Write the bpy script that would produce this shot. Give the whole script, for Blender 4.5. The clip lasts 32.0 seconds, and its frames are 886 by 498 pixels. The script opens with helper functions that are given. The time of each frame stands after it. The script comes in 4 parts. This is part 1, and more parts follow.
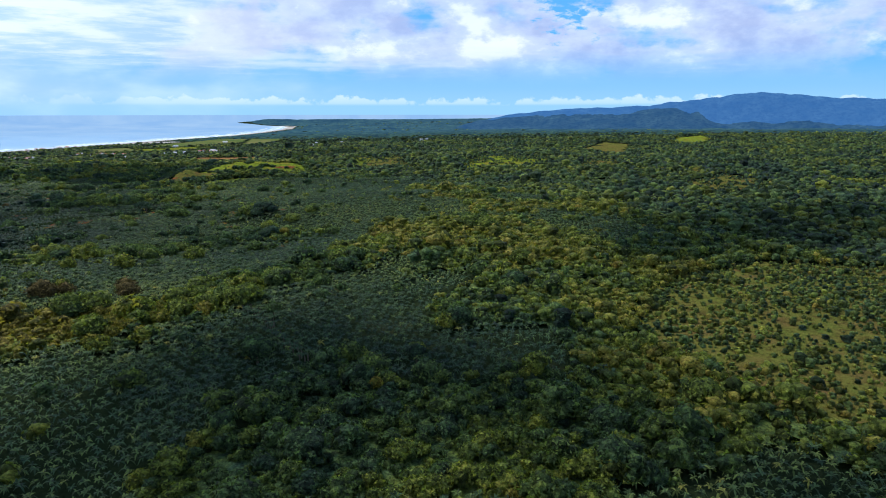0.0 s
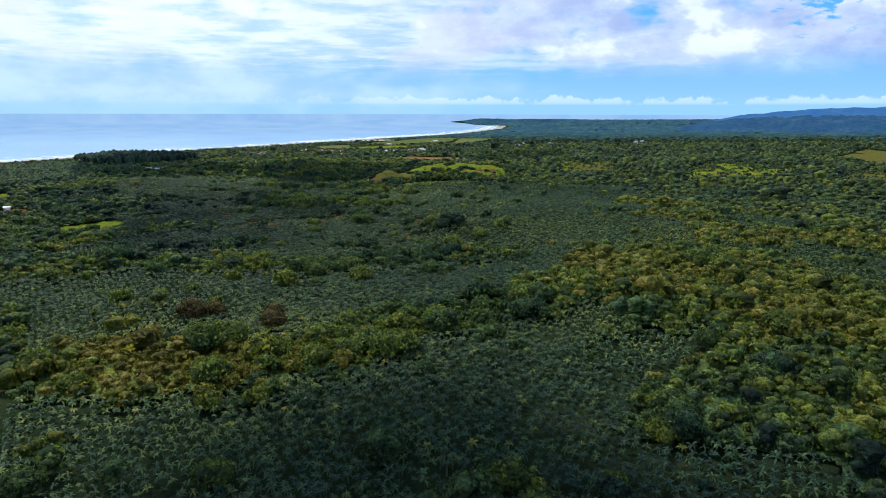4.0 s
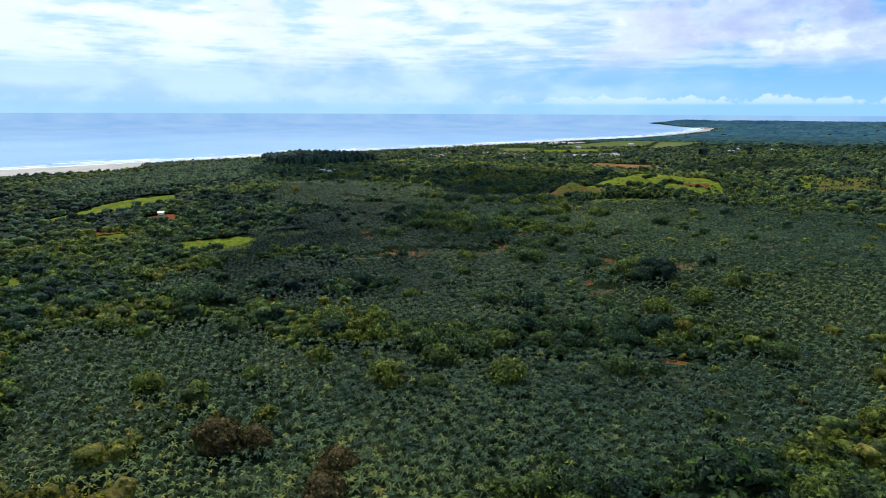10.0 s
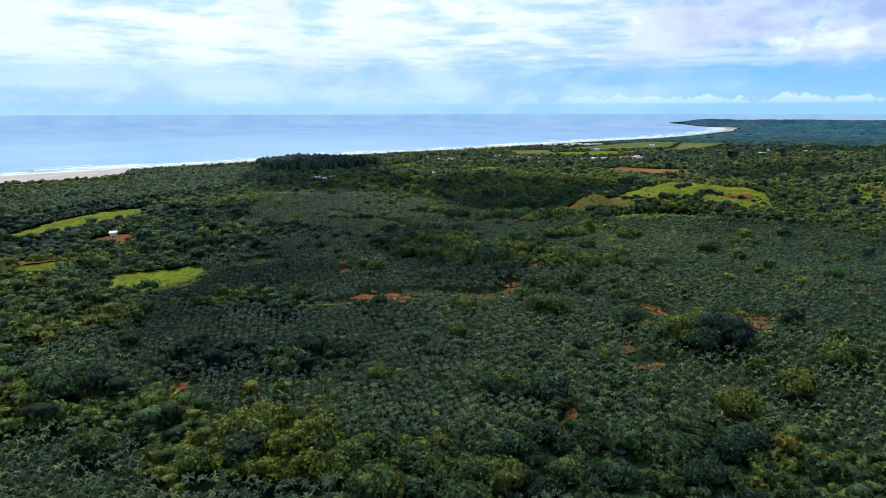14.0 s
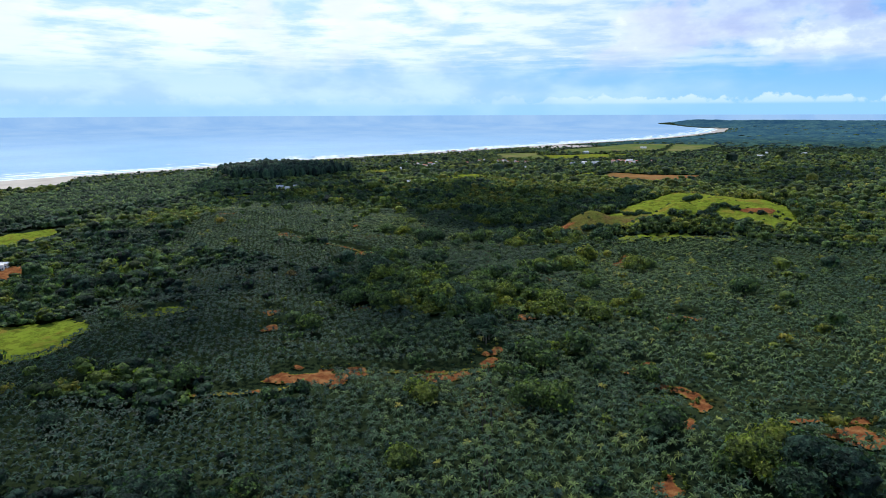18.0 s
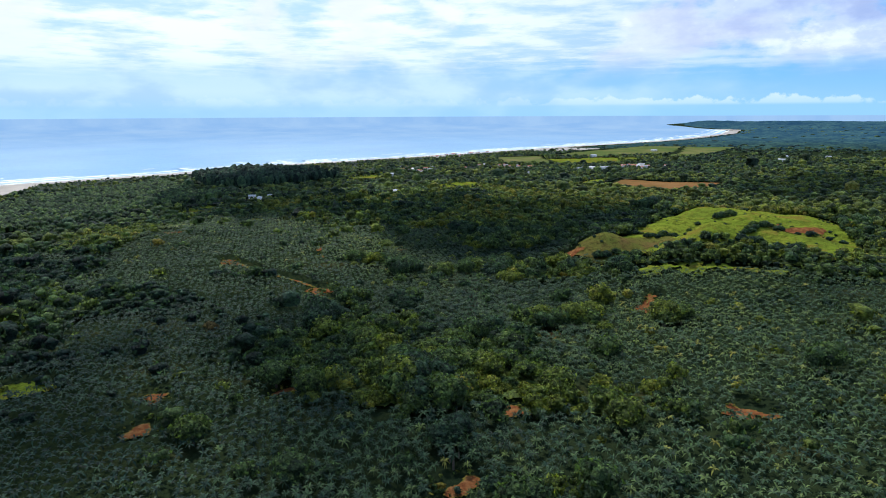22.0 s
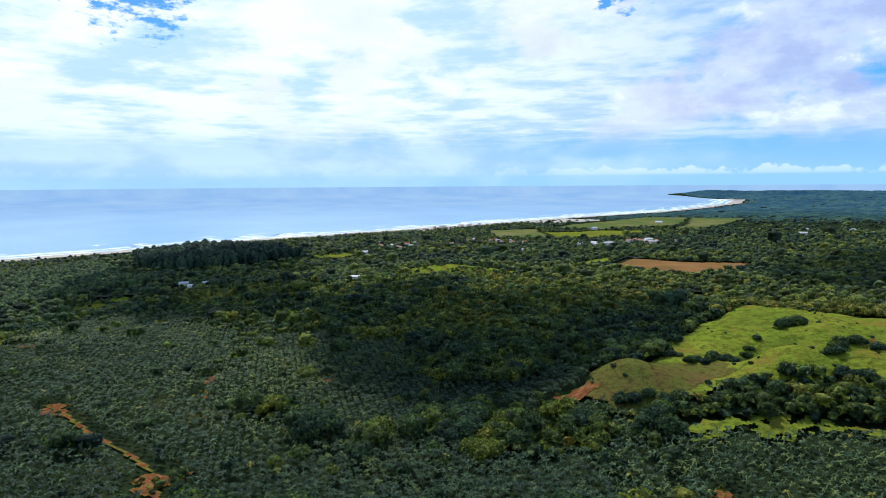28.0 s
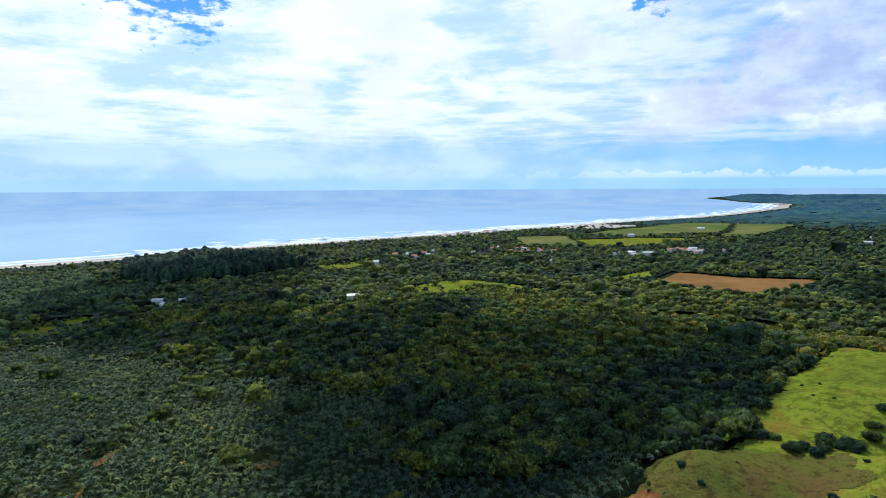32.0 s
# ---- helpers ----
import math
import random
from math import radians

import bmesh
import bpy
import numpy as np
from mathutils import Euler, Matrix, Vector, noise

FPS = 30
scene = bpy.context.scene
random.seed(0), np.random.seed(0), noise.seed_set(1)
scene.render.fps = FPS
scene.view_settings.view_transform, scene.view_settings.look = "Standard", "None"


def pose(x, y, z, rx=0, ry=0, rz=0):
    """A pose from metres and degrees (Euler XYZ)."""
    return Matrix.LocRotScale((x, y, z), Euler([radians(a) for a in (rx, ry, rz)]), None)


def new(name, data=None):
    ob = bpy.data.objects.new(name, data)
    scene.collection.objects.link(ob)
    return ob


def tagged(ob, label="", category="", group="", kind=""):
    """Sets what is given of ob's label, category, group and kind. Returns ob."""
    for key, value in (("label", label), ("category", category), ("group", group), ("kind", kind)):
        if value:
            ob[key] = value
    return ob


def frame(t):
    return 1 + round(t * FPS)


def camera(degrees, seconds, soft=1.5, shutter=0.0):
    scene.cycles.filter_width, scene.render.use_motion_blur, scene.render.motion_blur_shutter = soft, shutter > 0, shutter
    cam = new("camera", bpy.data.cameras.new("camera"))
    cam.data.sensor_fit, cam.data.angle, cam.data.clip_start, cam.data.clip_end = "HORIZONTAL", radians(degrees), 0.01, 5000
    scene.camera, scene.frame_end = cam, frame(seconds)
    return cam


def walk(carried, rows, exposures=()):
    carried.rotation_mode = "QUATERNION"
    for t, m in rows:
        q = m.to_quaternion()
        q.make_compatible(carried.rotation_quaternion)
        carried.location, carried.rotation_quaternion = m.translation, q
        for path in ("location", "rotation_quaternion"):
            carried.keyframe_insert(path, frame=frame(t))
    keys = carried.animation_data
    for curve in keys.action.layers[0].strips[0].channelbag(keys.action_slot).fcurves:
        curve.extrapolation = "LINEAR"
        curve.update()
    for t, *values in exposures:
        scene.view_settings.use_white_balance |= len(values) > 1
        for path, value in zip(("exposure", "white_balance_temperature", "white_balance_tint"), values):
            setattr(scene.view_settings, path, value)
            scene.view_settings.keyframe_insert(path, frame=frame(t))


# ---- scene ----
cam = camera(69.4, 32.0, soft=1.0)
METRES, EYE, TILT, LEAN, TURN = 983.6, 120.0, 0.45, -1.08, 0.0
ROWS = [
    (0.0, 0.0, 0.0, 0.0, -0.25, -12.5, 1.12),
    (0.5, 0.0011, 0.0121, -0.0002, 2.21, -12.46, 1.16),
    (1.0, 0.0019, 0.0248, -0.0003, 5.41, -12.41, 1.19),
    (1.5, 0.002, 0.0378, -0.0004, 7.47, -12.38, 1.19),
    (2.0, 0.0015, 0.0514, -0.0003, 10.33, -12.32, 1.15),
    (2.5, 0.0005, 0.0652, -0.0001, 14.23, -12.27, 1.11),
    (3.0, -0.0012, 0.0791, -0.0001, 15.42, -12.25, 1.09),
    (3.5, -0.0035, 0.093, 0.0002, 16.78, -12.22, 1.05),
    (5.5, -0.0171, 0.1496, 0.0003, 21.93, -12.1, 0.93),
    (6.0, -0.0215, 0.1641, 0.0003, 23.48, -12.06, 0.89),
    (6.5, -0.0262, 0.1786, 0.0004, 25.89, -12.0, 0.85),
    (7.0, -0.0315, 0.1931, 0.0005, 29.08, -11.94, 0.81),
    (7.5, -0.0375, 0.2076, 0.0006, 31.13, -11.93, 0.81),
    (8.0, -0.0441, 0.2219, 0.0006, 32.01, -11.92, 0.82),
    (8.5, -0.051, 0.2362, 0.0004, 33.2, -11.89, 0.85),
    (9.0, -0.0581, 0.2503, 0.0004, 34.03, -11.91, 0.86),
    (9.5, -0.0652, 0.2643, 0.0002, 34.54, -11.86, 0.9),
    (10.0, -0.0726, 0.2784, 0.0003, 34.92, -11.89, 0.92),
    (10.5, -0.0801, 0.2926, 0.0005, 35.19, -11.89, 0.94),
    (11.0, -0.0877, 0.3069, 0.0007, 35.39, -11.87, 0.98),
    (11.5, -0.0951, 0.3215, 0.0009, 35.53, -11.85, 1.05),
    (12.0, -0.1029, 0.3356, 0.0012, 35.65, -11.86, 1.07),
    (12.5, -0.1105, 0.3502, 0.0013, 35.8, -11.84, 1.15),
    (13.0, -0.1185, 0.3646, 0.0015, 35.9, -11.83, 1.16),
    (13.5, -0.1262, 0.3789, 0.0015, 36.04, -11.83, 1.17),
    (14.0, -0.1337, 0.3932, 0.0017, 36.16, -11.85, 1.21),
    (14.5, -0.1414, 0.4075, 0.0018, 36.28, -11.85, 1.19),
    (16.5, -0.1727, 0.4646, 0.0027, 36.63, -11.86, 1.29),
    (17.0, -0.1806, 0.4789, 0.0029, 36.73, -11.81, 1.29),
    (17.5, -0.1885, 0.4935, 0.003, 35.26, -11.81, 1.33),
    (18.0, -0.1959, 0.5081, 0.0032, 34.95, -11.81, 1.35),
    (18.5, -0.203, 0.5229, 0.0033, 34.99, -11.78, 1.35),
    (19.0, -0.2101, 0.5375, 0.0031, 35.04, -11.75, 1.35),
    (19.5, -0.2171, 0.5522, 0.003, 35.1, -11.71, 1.36),
    (20.0, -0.2238, 0.567, 0.0029, 35.21, -11.68, 1.38),
    (20.5, -0.2305, 0.5811, 0.0026, 35.26, -11.65, 1.39),
    (21.0, -0.2372, 0.5957, 0.0025, 35.33, -11.66, 1.4),
    (21.5, -0.244, 0.6102, 0.0025, 35.39, -11.66, 1.4),
    (22.0, -0.2506, 0.6246, 0.0025, 35.43, -11.69, 1.41),
    (22.5, -0.2573, 0.6389, 0.0025, 35.4, -11.7, 1.41),
    (23.0, -0.2641, 0.6533, 0.0026, 35.35, -11.74, 1.42),
    (23.5, -0.271, 0.6678, 0.0028, 35.36, -11.73, 1.45),
    (24.0, -0.2779, 0.6822, 0.0031, 35.35, -11.74, 1.44),
    (24.5, -0.2848, 0.6968, 0.0032, 35.41, -11.17, 1.48),
    (25.0, -0.2918, 0.7113, 0.0035, 35.47, -10.47, 1.5),
    (25.5, -0.2988, 0.7259, 0.0035, 35.53, -9.72, 1.49),
    (26.0, -0.3054, 0.7405, 0.0035, 35.55, -8.86, 1.54),
    (26.5, -0.3125, 0.755, 0.0031, 35.51, -7.89, 1.52),
    (28.5, -0.3397, 0.8114, 0.003, 35.21, -5.34, 1.57),
    (29.0, -0.3466, 0.8256, 0.003, 35.11, -5.34, 1.56),
    (29.5, -0.3536, 0.8399, 0.0032, 35.08, -5.34, 1.5),
    (30.0, -0.3605, 0.8543, 0.0037, 35.07, -5.35, 1.47),
    (30.5, -0.3674, 0.8686, 0.004, 35.0, -5.37, 1.44),
    (31.0, -0.3745, 0.8828, 0.0037, 34.94, -5.36, 1.41),
    (31.5, -0.3819, 0.897, 0.0032, 35.52, -5.32, 1.44),
    (32.0, -0.3894, 0.9111, 0.0027, 38.04, -5.26, 1.43),
]
walk(cam, [(t, pose(0, 0, EYE, TILT, LEAN, TURN) @ pose(METRES * x, METRES * y, METRES * z, 90 + pitch, roll, yaw)) for t, x, y, z, yaw, pitch, roll in ROWS], [(0.0, 0.0, 6180.0, 10.0), (32.0, 0.0, 6180.0, 10.0)])

# ---- world, sun ----
SUN_YAW, SUN_UP = 58.0, 60.0          # degrees to the left of +y, and above the horizon
sd = Vector((-math.sin(radians(SUN_YAW)) * math.cos(radians(SUN_UP)), math.cos(radians(SUN_YAW)) * math.cos(radians(SUN_UP)), math.sin(radians(SUN_UP))))
lamp = bpy.data.lights.new("sun", "SUN")
lamp.energy, lamp.angle, lamp.color = 4.6, radians(0.53), (1.0, 0.95, 0.86)
sun = new("sun", lamp)
sun.rotation_mode = "QUATERNION"
sun.rotation_quaternion = sd.to_track_quat("Z", "Y")


class Nodes:
    """Short hand for node trees."""

    def __init__(self, tree, fresh=True):
        self.t = tree
        if fresh:
            tree.nodes.clear()

    def add(self, kind, props=None, **links):
        n = self.t.nodes.new(kind)
        for k, v in (props or {}).items():
            setattr(n, k, v)
        for k, v in links.items():
            self.put(n, k, v)
        return n

    def put(self, n, k, v):
        key = int(k[1:]) if k[0] == "i" and k[1:].isdigit() else k.replace("_", " ")
        sock = n.inputs[key]
        if isinstance(v, bpy.types.NodeSocket):
            self.t.links.new(v, sock)
        else:
            sock.default_value = v

    def math(self, op, a, b=0.0, clamp=False):
        return self.add("ShaderNodeMath", {"operation": op, "use_clamp": clamp}, i0=a, i1=b).outputs[0]

    def step(self, x, lo, hi, a=0.0, b=1.0):
        return self.add("ShaderNodeMapRange", {"interpolation_type": "SMOOTHSTEP"}, i0=x, i1=lo, i2=hi, i3=a, i4=b).outputs[0]

    def noise(self, vec, scale, detail=4.0, rough=0.55):
        return self.add("ShaderNodeTexNoise", None, Vector=vec, Scale=scale, Detail=detail, Roughness=rough).outputs[0]

    def mix(self, f, a, b, blend="MIX"):
        n = self.t.nodes.new("ShaderNodeMix")
        n.data_type, n.blend_type = "RGBA", blend
        self.put(n, "i0", f), self.put(n, "i6", a), self.put(n, "i7", b)
        return n.outputs[2]


def rgb(r, g, b):
    return (r, g, b, 1.0)


def make_world():
    w = bpy.data.worlds.new("sky")
    w.use_nodes = True
    scene.world = w
    n = Nodes(w.node_tree)
    sky = n.add("ShaderNodeTexSky", {"sky_type": "NISHITA", "sun_disc": False, "sun_elevation": radians(SUN_UP), "sun_rotation": radians(-SUN_YAW), "altitude": 100.0, "air_density": 1.2, "dust_density": 0.6, "ozone_density": 2.0})
    d = n.add("ShaderNodeTexCoord").outputs["Generated"]
    xyz = n.add("ShaderNodeSeparateXYZ", None, i0=d)
    x, y, z = xyz.outputs
    up = n.math("MAXIMUM", z, 0.0)
    # a cloud deck seen in perspective: the direction thrown on a level sheet
    den = n.math("ADD", up, 0.028)
    u, v = n.math("DIVIDE", x, den), n.math("DIVIDE", y, den)
    deck = n.add("ShaderNodeCombineXYZ", None, i0=u, i1=v).outputs[0]
    # towards the sun's side the deck is whole and bright
    side = n.add("ShaderNodeVectorMath", {"operation": "DOT_PRODUCT"}, i0=d, i1=(-math.sin(radians(66)), math.cos(radians(66)), 0.25)).outputs["Value"]
    glow = n.step(side, 0.45, 0.98)
    big = n.noise(deck, 0.19, 5.0, 0.55)
    soft_v = n.add("ShaderNodeCombineXYZ", None, i0=x, i1=y, i2=n.math("MULTIPLY", z, 2.4)).outputs[0]
    soft = n.noise(soft_v, 6.5, 5.0, 0.5)
    fine = n.math("ADD", n.math("MULTIPLY", n.noise(deck, 1.5, 6.0, 0.62), 0.5), n.math("MULTIPLY", soft, 0.5))
    mass = n.math("ADD", n.math("ADD", n.math("MULTIPLY", big, 0.75), n.math("MULTIPLY", fine, 0.25)), n.math("ADD", n.math("MULTIPLY", glow, 0.26), n.step(z, 0.30, 0.65, 0.0, 0.14)))
    cover = n.math("MULTIPLY", n.step(mass, 0.45, 0.58), n.step(n.math("ADD", z, n.math("MULTIPLY", n.math("SUBTRACT", fine, 0.5), 0.05)), 0.050, 0.085))
    # heaped clouds in front of it, seen from the side
    heap_v = n.add("ShaderNodeCombineXYZ", None, i0=x, i1=y, i2=n.math("MULTIPLY", z, 1.9)).outputs[0]
    heap = n.noise(heap_v, 5.0, 7.0, 0.55)
    away = n.step(side, 0.95, 0.45)
    heaps = n.math("MULTIPLY", n.step(n.math("ADD", heap, n.math("MULTIPLY", away, 0.13)), 0.50, 0.60), n.math("MULTIPLY", n.step(z, 0.035, 0.10), n.step(z, 0.42, 0.25)))
    # a row of small cumulus above the horizon
    low_v = n.add("ShaderNodeCombineXYZ", None, i0=x, i1=y, i2=n.math("MULTIPLY", z, 1.2)).outputs[0]
    lown = n.math("ADD", n.math("MULTIPLY", n.noise(low_v, 46.0, 6.0, 0.6), 0.45), n.math("MULTIPLY", n.noise(low_v, 18.0, 3.0, 0.5), 0.55))
    low = n.math("MULTIPLY", n.step(n.math("ADD", lown, n.math("MULTIPLY", n.step(z, 0.011, 0.036), -0.27)), 0.400, 0.465), n.step(z, 0.009, 0.014))
    tone = n.noise(heap_v, 9.0, 6.0, 0.58)
    blue = n.mix(n.step(z, 0.0, 0.10), rgb(3.7, 8.1, 12.6), n.mix(n.step(z, 0.10, 0.40), rgb(1.3, 6.0, 12.8), rgb(0.9, 3.6, 9.8)))
    base = n.mix(0.85, sky.outputs[0], blue)
    white = n.mix(glow, rgb(6.8, 9.0, 12.0), rgb(12.6, 13.5, 14.2))
    white = n.mix(n.step(fine, 0.56, 0.40), white, n.mix(glow, rgb(4.6, 6.8, 11.2), rgb(7.0, 9.9, 13.3)))
    grey = n.mix(n.step(tone, 0.36, 0.56), rgb(5.4, 6.5, 10.2), n.mix(n.step(tone, 0.54, 0.64), rgb(8.0, 9.3, 12.2), rgb(12.0, 12.8, 13.8)))
    grey = n.mix(n.math("MULTIPLY", glow, 0.8), grey, rgb(12.0, 12.6, 13.5))
    # rifts where the blue shows through
    for yaw, up_at, wide in ((60.0, 15.5, 0.150), (20.0, 16.5, 0.100), (-11.0, 9.8, 0.120)):
        to = (-math.sin(radians(yaw)) * math.cos(radians(up_at)), math.cos(radians(yaw)) * math.cos(radians(up_at)), math.sin(radians(up_at)))
        off = n.add("ShaderNodeVectorMath", {"operation": "DISTANCE"}, i0=d, i1=to).outputs["Value"]
        rift = n.step(n.math("ADD", n.noise(soft_v, 38.0, 5.0, 0.6), n.step(off, 0.0, wide, 0.15, -0.24)), 0.46, 0.64)
        cover = n.math("MULTIPLY", cover, n.math("SUBTRACT", 1.0, rift))
        heaps = n.math("MULTIPLY", heaps, n.math("SUBTRACT", 1.0, rift))
    c = n.mix(n.math("MULTIPLY", cover, 0.94), base, white)
    c = n.mix(n.math("MULTIPLY", heaps, 0.85), c, grey)
    low = n.math("MULTIPLY", low, n.step(away, 0.0, 0.6, 0.35, 1.0))
    c = n.mix(n.math("MULTIPLY", low, 0.85), c, rgb(9.8, 11.6, 13.3))
    haze = n.step(z, 0.035, 0.0)
    c = n.mix(n.math("MULTIPLY", haze, 0.8), c, rgb(4.2, 8.1, 12.3))
    veil = n.math("MULTIPLY", n.step(n.math("ADD", side, n.math("MULTIPLY", n.math("SUBTRACT", soft, 0.5), 0.5)), 0.58, 0.9), n.math("MULTIPLY", n.step(z, 0.14, 0.03), n.step(z, 0.0, 0.035, 0.35, 1.0)))
    c = n.mix(n.math("MULTIPLY", veil, 0.68), c, n.mix(n.step(soft, 0.40, 0.58), rgb(6.6, 9.0, 12.8), rgb(9.4, 11.6, 13.6)))
    c = n.mix(n.step(z, -0.004, -0.03), c, rgb(3.0, 5.5, 9.0))
    bg = n.add("ShaderNodeBackground", None, Color=c, Strength=0.085)
    n.add("ShaderNodeOutputWorld", None, Surface=bg.outputs[0])


make_world()

# ---- materials ----


def surface(name, build, translucent=0.0, rough=0.6, spec=0.35, bump=None):
    """A material: build(n) returns a colour; translucent leaves let light through; bump(n) returns a height and its depth."""
    m = bpy.data.materials.new(name)
    m.use_nodes = True
    n = Nodes(m.node_tree)
    col = build(n)
    p = n.add("ShaderNodeBsdfPrincipled", None, Base_Color=col, Roughness=rough)
    p.inputs["Specular IOR Level"].default_value = spec
    if bump:
        h, depth = bump(n)
        n.put(p, "Normal", n.add("ShaderNodeBump", None, Height=h, Distance=depth, Strength=1.0).outputs[0])
    out = p.outputs[0]
    if translucent:
        tl = n.add("ShaderNodeBsdfTranslucent", None, Color=n.mix(1.0, col, rgb(1.1, 1.25, 0.5), "MULTIPLY"))
        out = n.add("ShaderNodeMixShader", None, i0=translucent, i1=out, i2=tl.outputs[0]).outputs[0]
    n.add("ShaderNodeOutputMaterial", None, Surface=out)
    return m


def place(n):
    return n.add("ShaderNodeNewGeometry").outputs["Position"]


def ramp(n, f, *stops):
    r = n.add("ShaderNodeValToRGB", None, Fac=f)
    e = r.color_ramp.elements
    while len(e) < len(stops):
        e.new(0.5)
    for el, (pos, c) in zip(e, stops):
        el.position, el.color = pos, rgb(*c)
    return r.outputs[0]


def leaves(*stops, mottle=0.0):
    """Foliage colours: one tint for each plant, broken up from leaf to leaf."""
    def build(n):
        tint = n.add("ShaderNodeAttribute", {"attribute_name": "tint"}).outputs["Fac"]
        info = n.add("ShaderNodeObjectInfo").outputs["Random"]
        leaf = n.add("ShaderNodeNewGeometry").outputs["Random Per Island"]
        p = place(n)
        f = n.math("ADD", n.math("ADD", tint, n.math("MULTIPLY", n.math("SUBTRACT", leaf, 0.5), 0.16)), n.math("MULTIPLY", n.math("SUBTRACT", n.noise(p, 0.012, 3.0), 0.5), 0.3))
        f = n.math("ADD", f, n.math("MULTIPLY", n.math("SUBTRACT", info, 0.5), 0.1))
        v = n.add("ShaderNodeMapRange", None, i0=leaf, i1=0.0, i2=1.0, i3=0.45, i4=1.65).outputs[0]
        if mottle:
            fine, wide = n.noise(p, 0.75, 4.0, 0.75), n.noise(p, 0.24, 3.0, 0.65)
            f = n.math("ADD", f, n.math("MULTIPLY", n.math("SUBTRACT", wide, 0.5), 0.5))
            v = n.math("MULTIPLY", n.math("MULTIPLY", v, n.step(wide, 0.3, 0.7, 0.72, 1.28)), n.step(fine, 0.34, 0.66, 1.0 - mottle, 1.0 + mottle))
        c = ramp(n, f, *stops)
        return n.mix(1.0, c, n.add("ShaderNodeCombineColor", None, i0=v, i1=v, i2=v).outputs[0], "MULTIPLY")
    return build


PALM = surface("palm_fronds", leaves((0.0, (0.014, 0.031, 0.022)), (0.4, (0.035, 0.062, 0.029)), (0.7, (0.078, 0.106, 0.029)), (1.0, (0.17, 0.155, 0.032))), 0.25, 0.5, 0.07)
TREE = surface("tree_leaves", leaves((0.0, (0.018, 0.038, 0.031)), (0.3, (0.038, 0.070, 0.041)), (0.55, (0.068, 0.108, 0.036)), (0.82, (0.135, 0.160, 0.027)), (1.0, (0.19, 0.155, 0.032)), mottle=0.55), 0.4, 0.55, 0.10, lambda n: (n.noise(place(n), 0.6, 5.0, 0.7), 2.6))
RUST = surface("rusty_leaves", leaves((0.0, (0.075, 0.058, 0.024)), (0.5, (0.125, 0.092, 0.030)), (1.0, (0.17, 0.12, 0.036)), mottle=0.6), 0.2, 0.7, 0.05, lambda n: (n.noise(place(n), 0.6, 5.0, 0.7), 2.0))
BARK = surface("bark", lambda n: ramp(n, n.noise(place(n), 3.0, 6.0), (0.3, (0.05, 0.04, 0.03)), (0.7, (0.16, 0.13, 0.10))), 0, 0.9)


def floor_colour(n):
    p = place(n)
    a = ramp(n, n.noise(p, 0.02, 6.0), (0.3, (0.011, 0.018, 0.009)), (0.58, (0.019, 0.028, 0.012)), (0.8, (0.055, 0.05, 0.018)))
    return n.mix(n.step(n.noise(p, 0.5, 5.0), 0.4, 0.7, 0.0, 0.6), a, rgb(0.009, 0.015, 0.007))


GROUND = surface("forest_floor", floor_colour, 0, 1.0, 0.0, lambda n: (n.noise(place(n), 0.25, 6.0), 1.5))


def grass_colour(n):
    p = place(n)
    c = ramp(n, n.noise(p, 0.02, 5.0), (0.28, (0.078, 0.102, 0.016)), (0.5, (0.124, 0.162, 0.017)), (0.72, (0.160, 0.172, 0.022)))
    c = n.mix(n.step(n.noise(p, 0.13, 6.0, 0.65), 0.50, 0.64, 0, 0.75), c, rgb(0.050, 0.070, 0.009))
    steps = n.add("ShaderNodeVectorMath", {"operation": "MULTIPLY"}, i0=p, i1=(0.16, 0.16, 0.55)).outputs[0]
    c = n.mix(n.step(n.noise(steps, 1.0, 7.0, 0.72), 0.49, 0.60, 0, 0.7), c, rgb(0.062, 0.068, 0.010))
    return n.mix(n.step(n.noise(p, 0.03, 7.0, 0.72), 0.50, 0.62, 0, 0.75), c, rgb(0.150, 0.105, 0.022))


def worn_colour(n):
    p = place(n)
    c = ramp(n, n.noise(p, 0.05, 6.0, 0.65), (0.32, (0.070, 0.094, 0.018)), (0.5, (0.094, 0.094, 0.021)), (0.68, (0.105, 0.070, 0.026)))
    steps = n.add("ShaderNodeVectorMath", {"operation": "MULTIPLY"}, i0=p, i1=(0.20, 0.20, 0.6)).outputs[0]
    c = n.mix(n.step(n.noise(steps, 1.0, 7.0, 0.74), 0.48, 0.62, 0, 0.8), c, rgb(0.050, 0.038, 0.012))
    return n.mix(n.step(n.noise(p, 0.7, 4.0, 0.7), 0.56, 0.70, 0, 0.7), c, rgb(0.022, 0.030, 0.009))


WORN = surface("worn_hillside", worn_colour, 0, 1.0, 0.0, lambda n: (n.noise(place(n), 0.3, 7.0, 0.65), 2.5))
GRASS = surface("pasture_grass", grass_colour, 0, 1.0, 0.0, lambda n: (n.noise(place(n), 0.22, 7.0, 0.6), 3.0))


def dry_colour(n):
    p = place(n)
    c = ramp(n, n.noise(p, 0.018, 5.0), (0.3, (0.10, 0.070, 0.024)), (0.5, (0.16, 0.082, 0.032)), (0.75, (0.20, 0.115, 0.05)))
    return n.mix(n.step(n.noise(p, 0.3, 5.0), 0.5, 0.75, 0, 0.5), c, rgb(0.14, 0.10, 0.03))


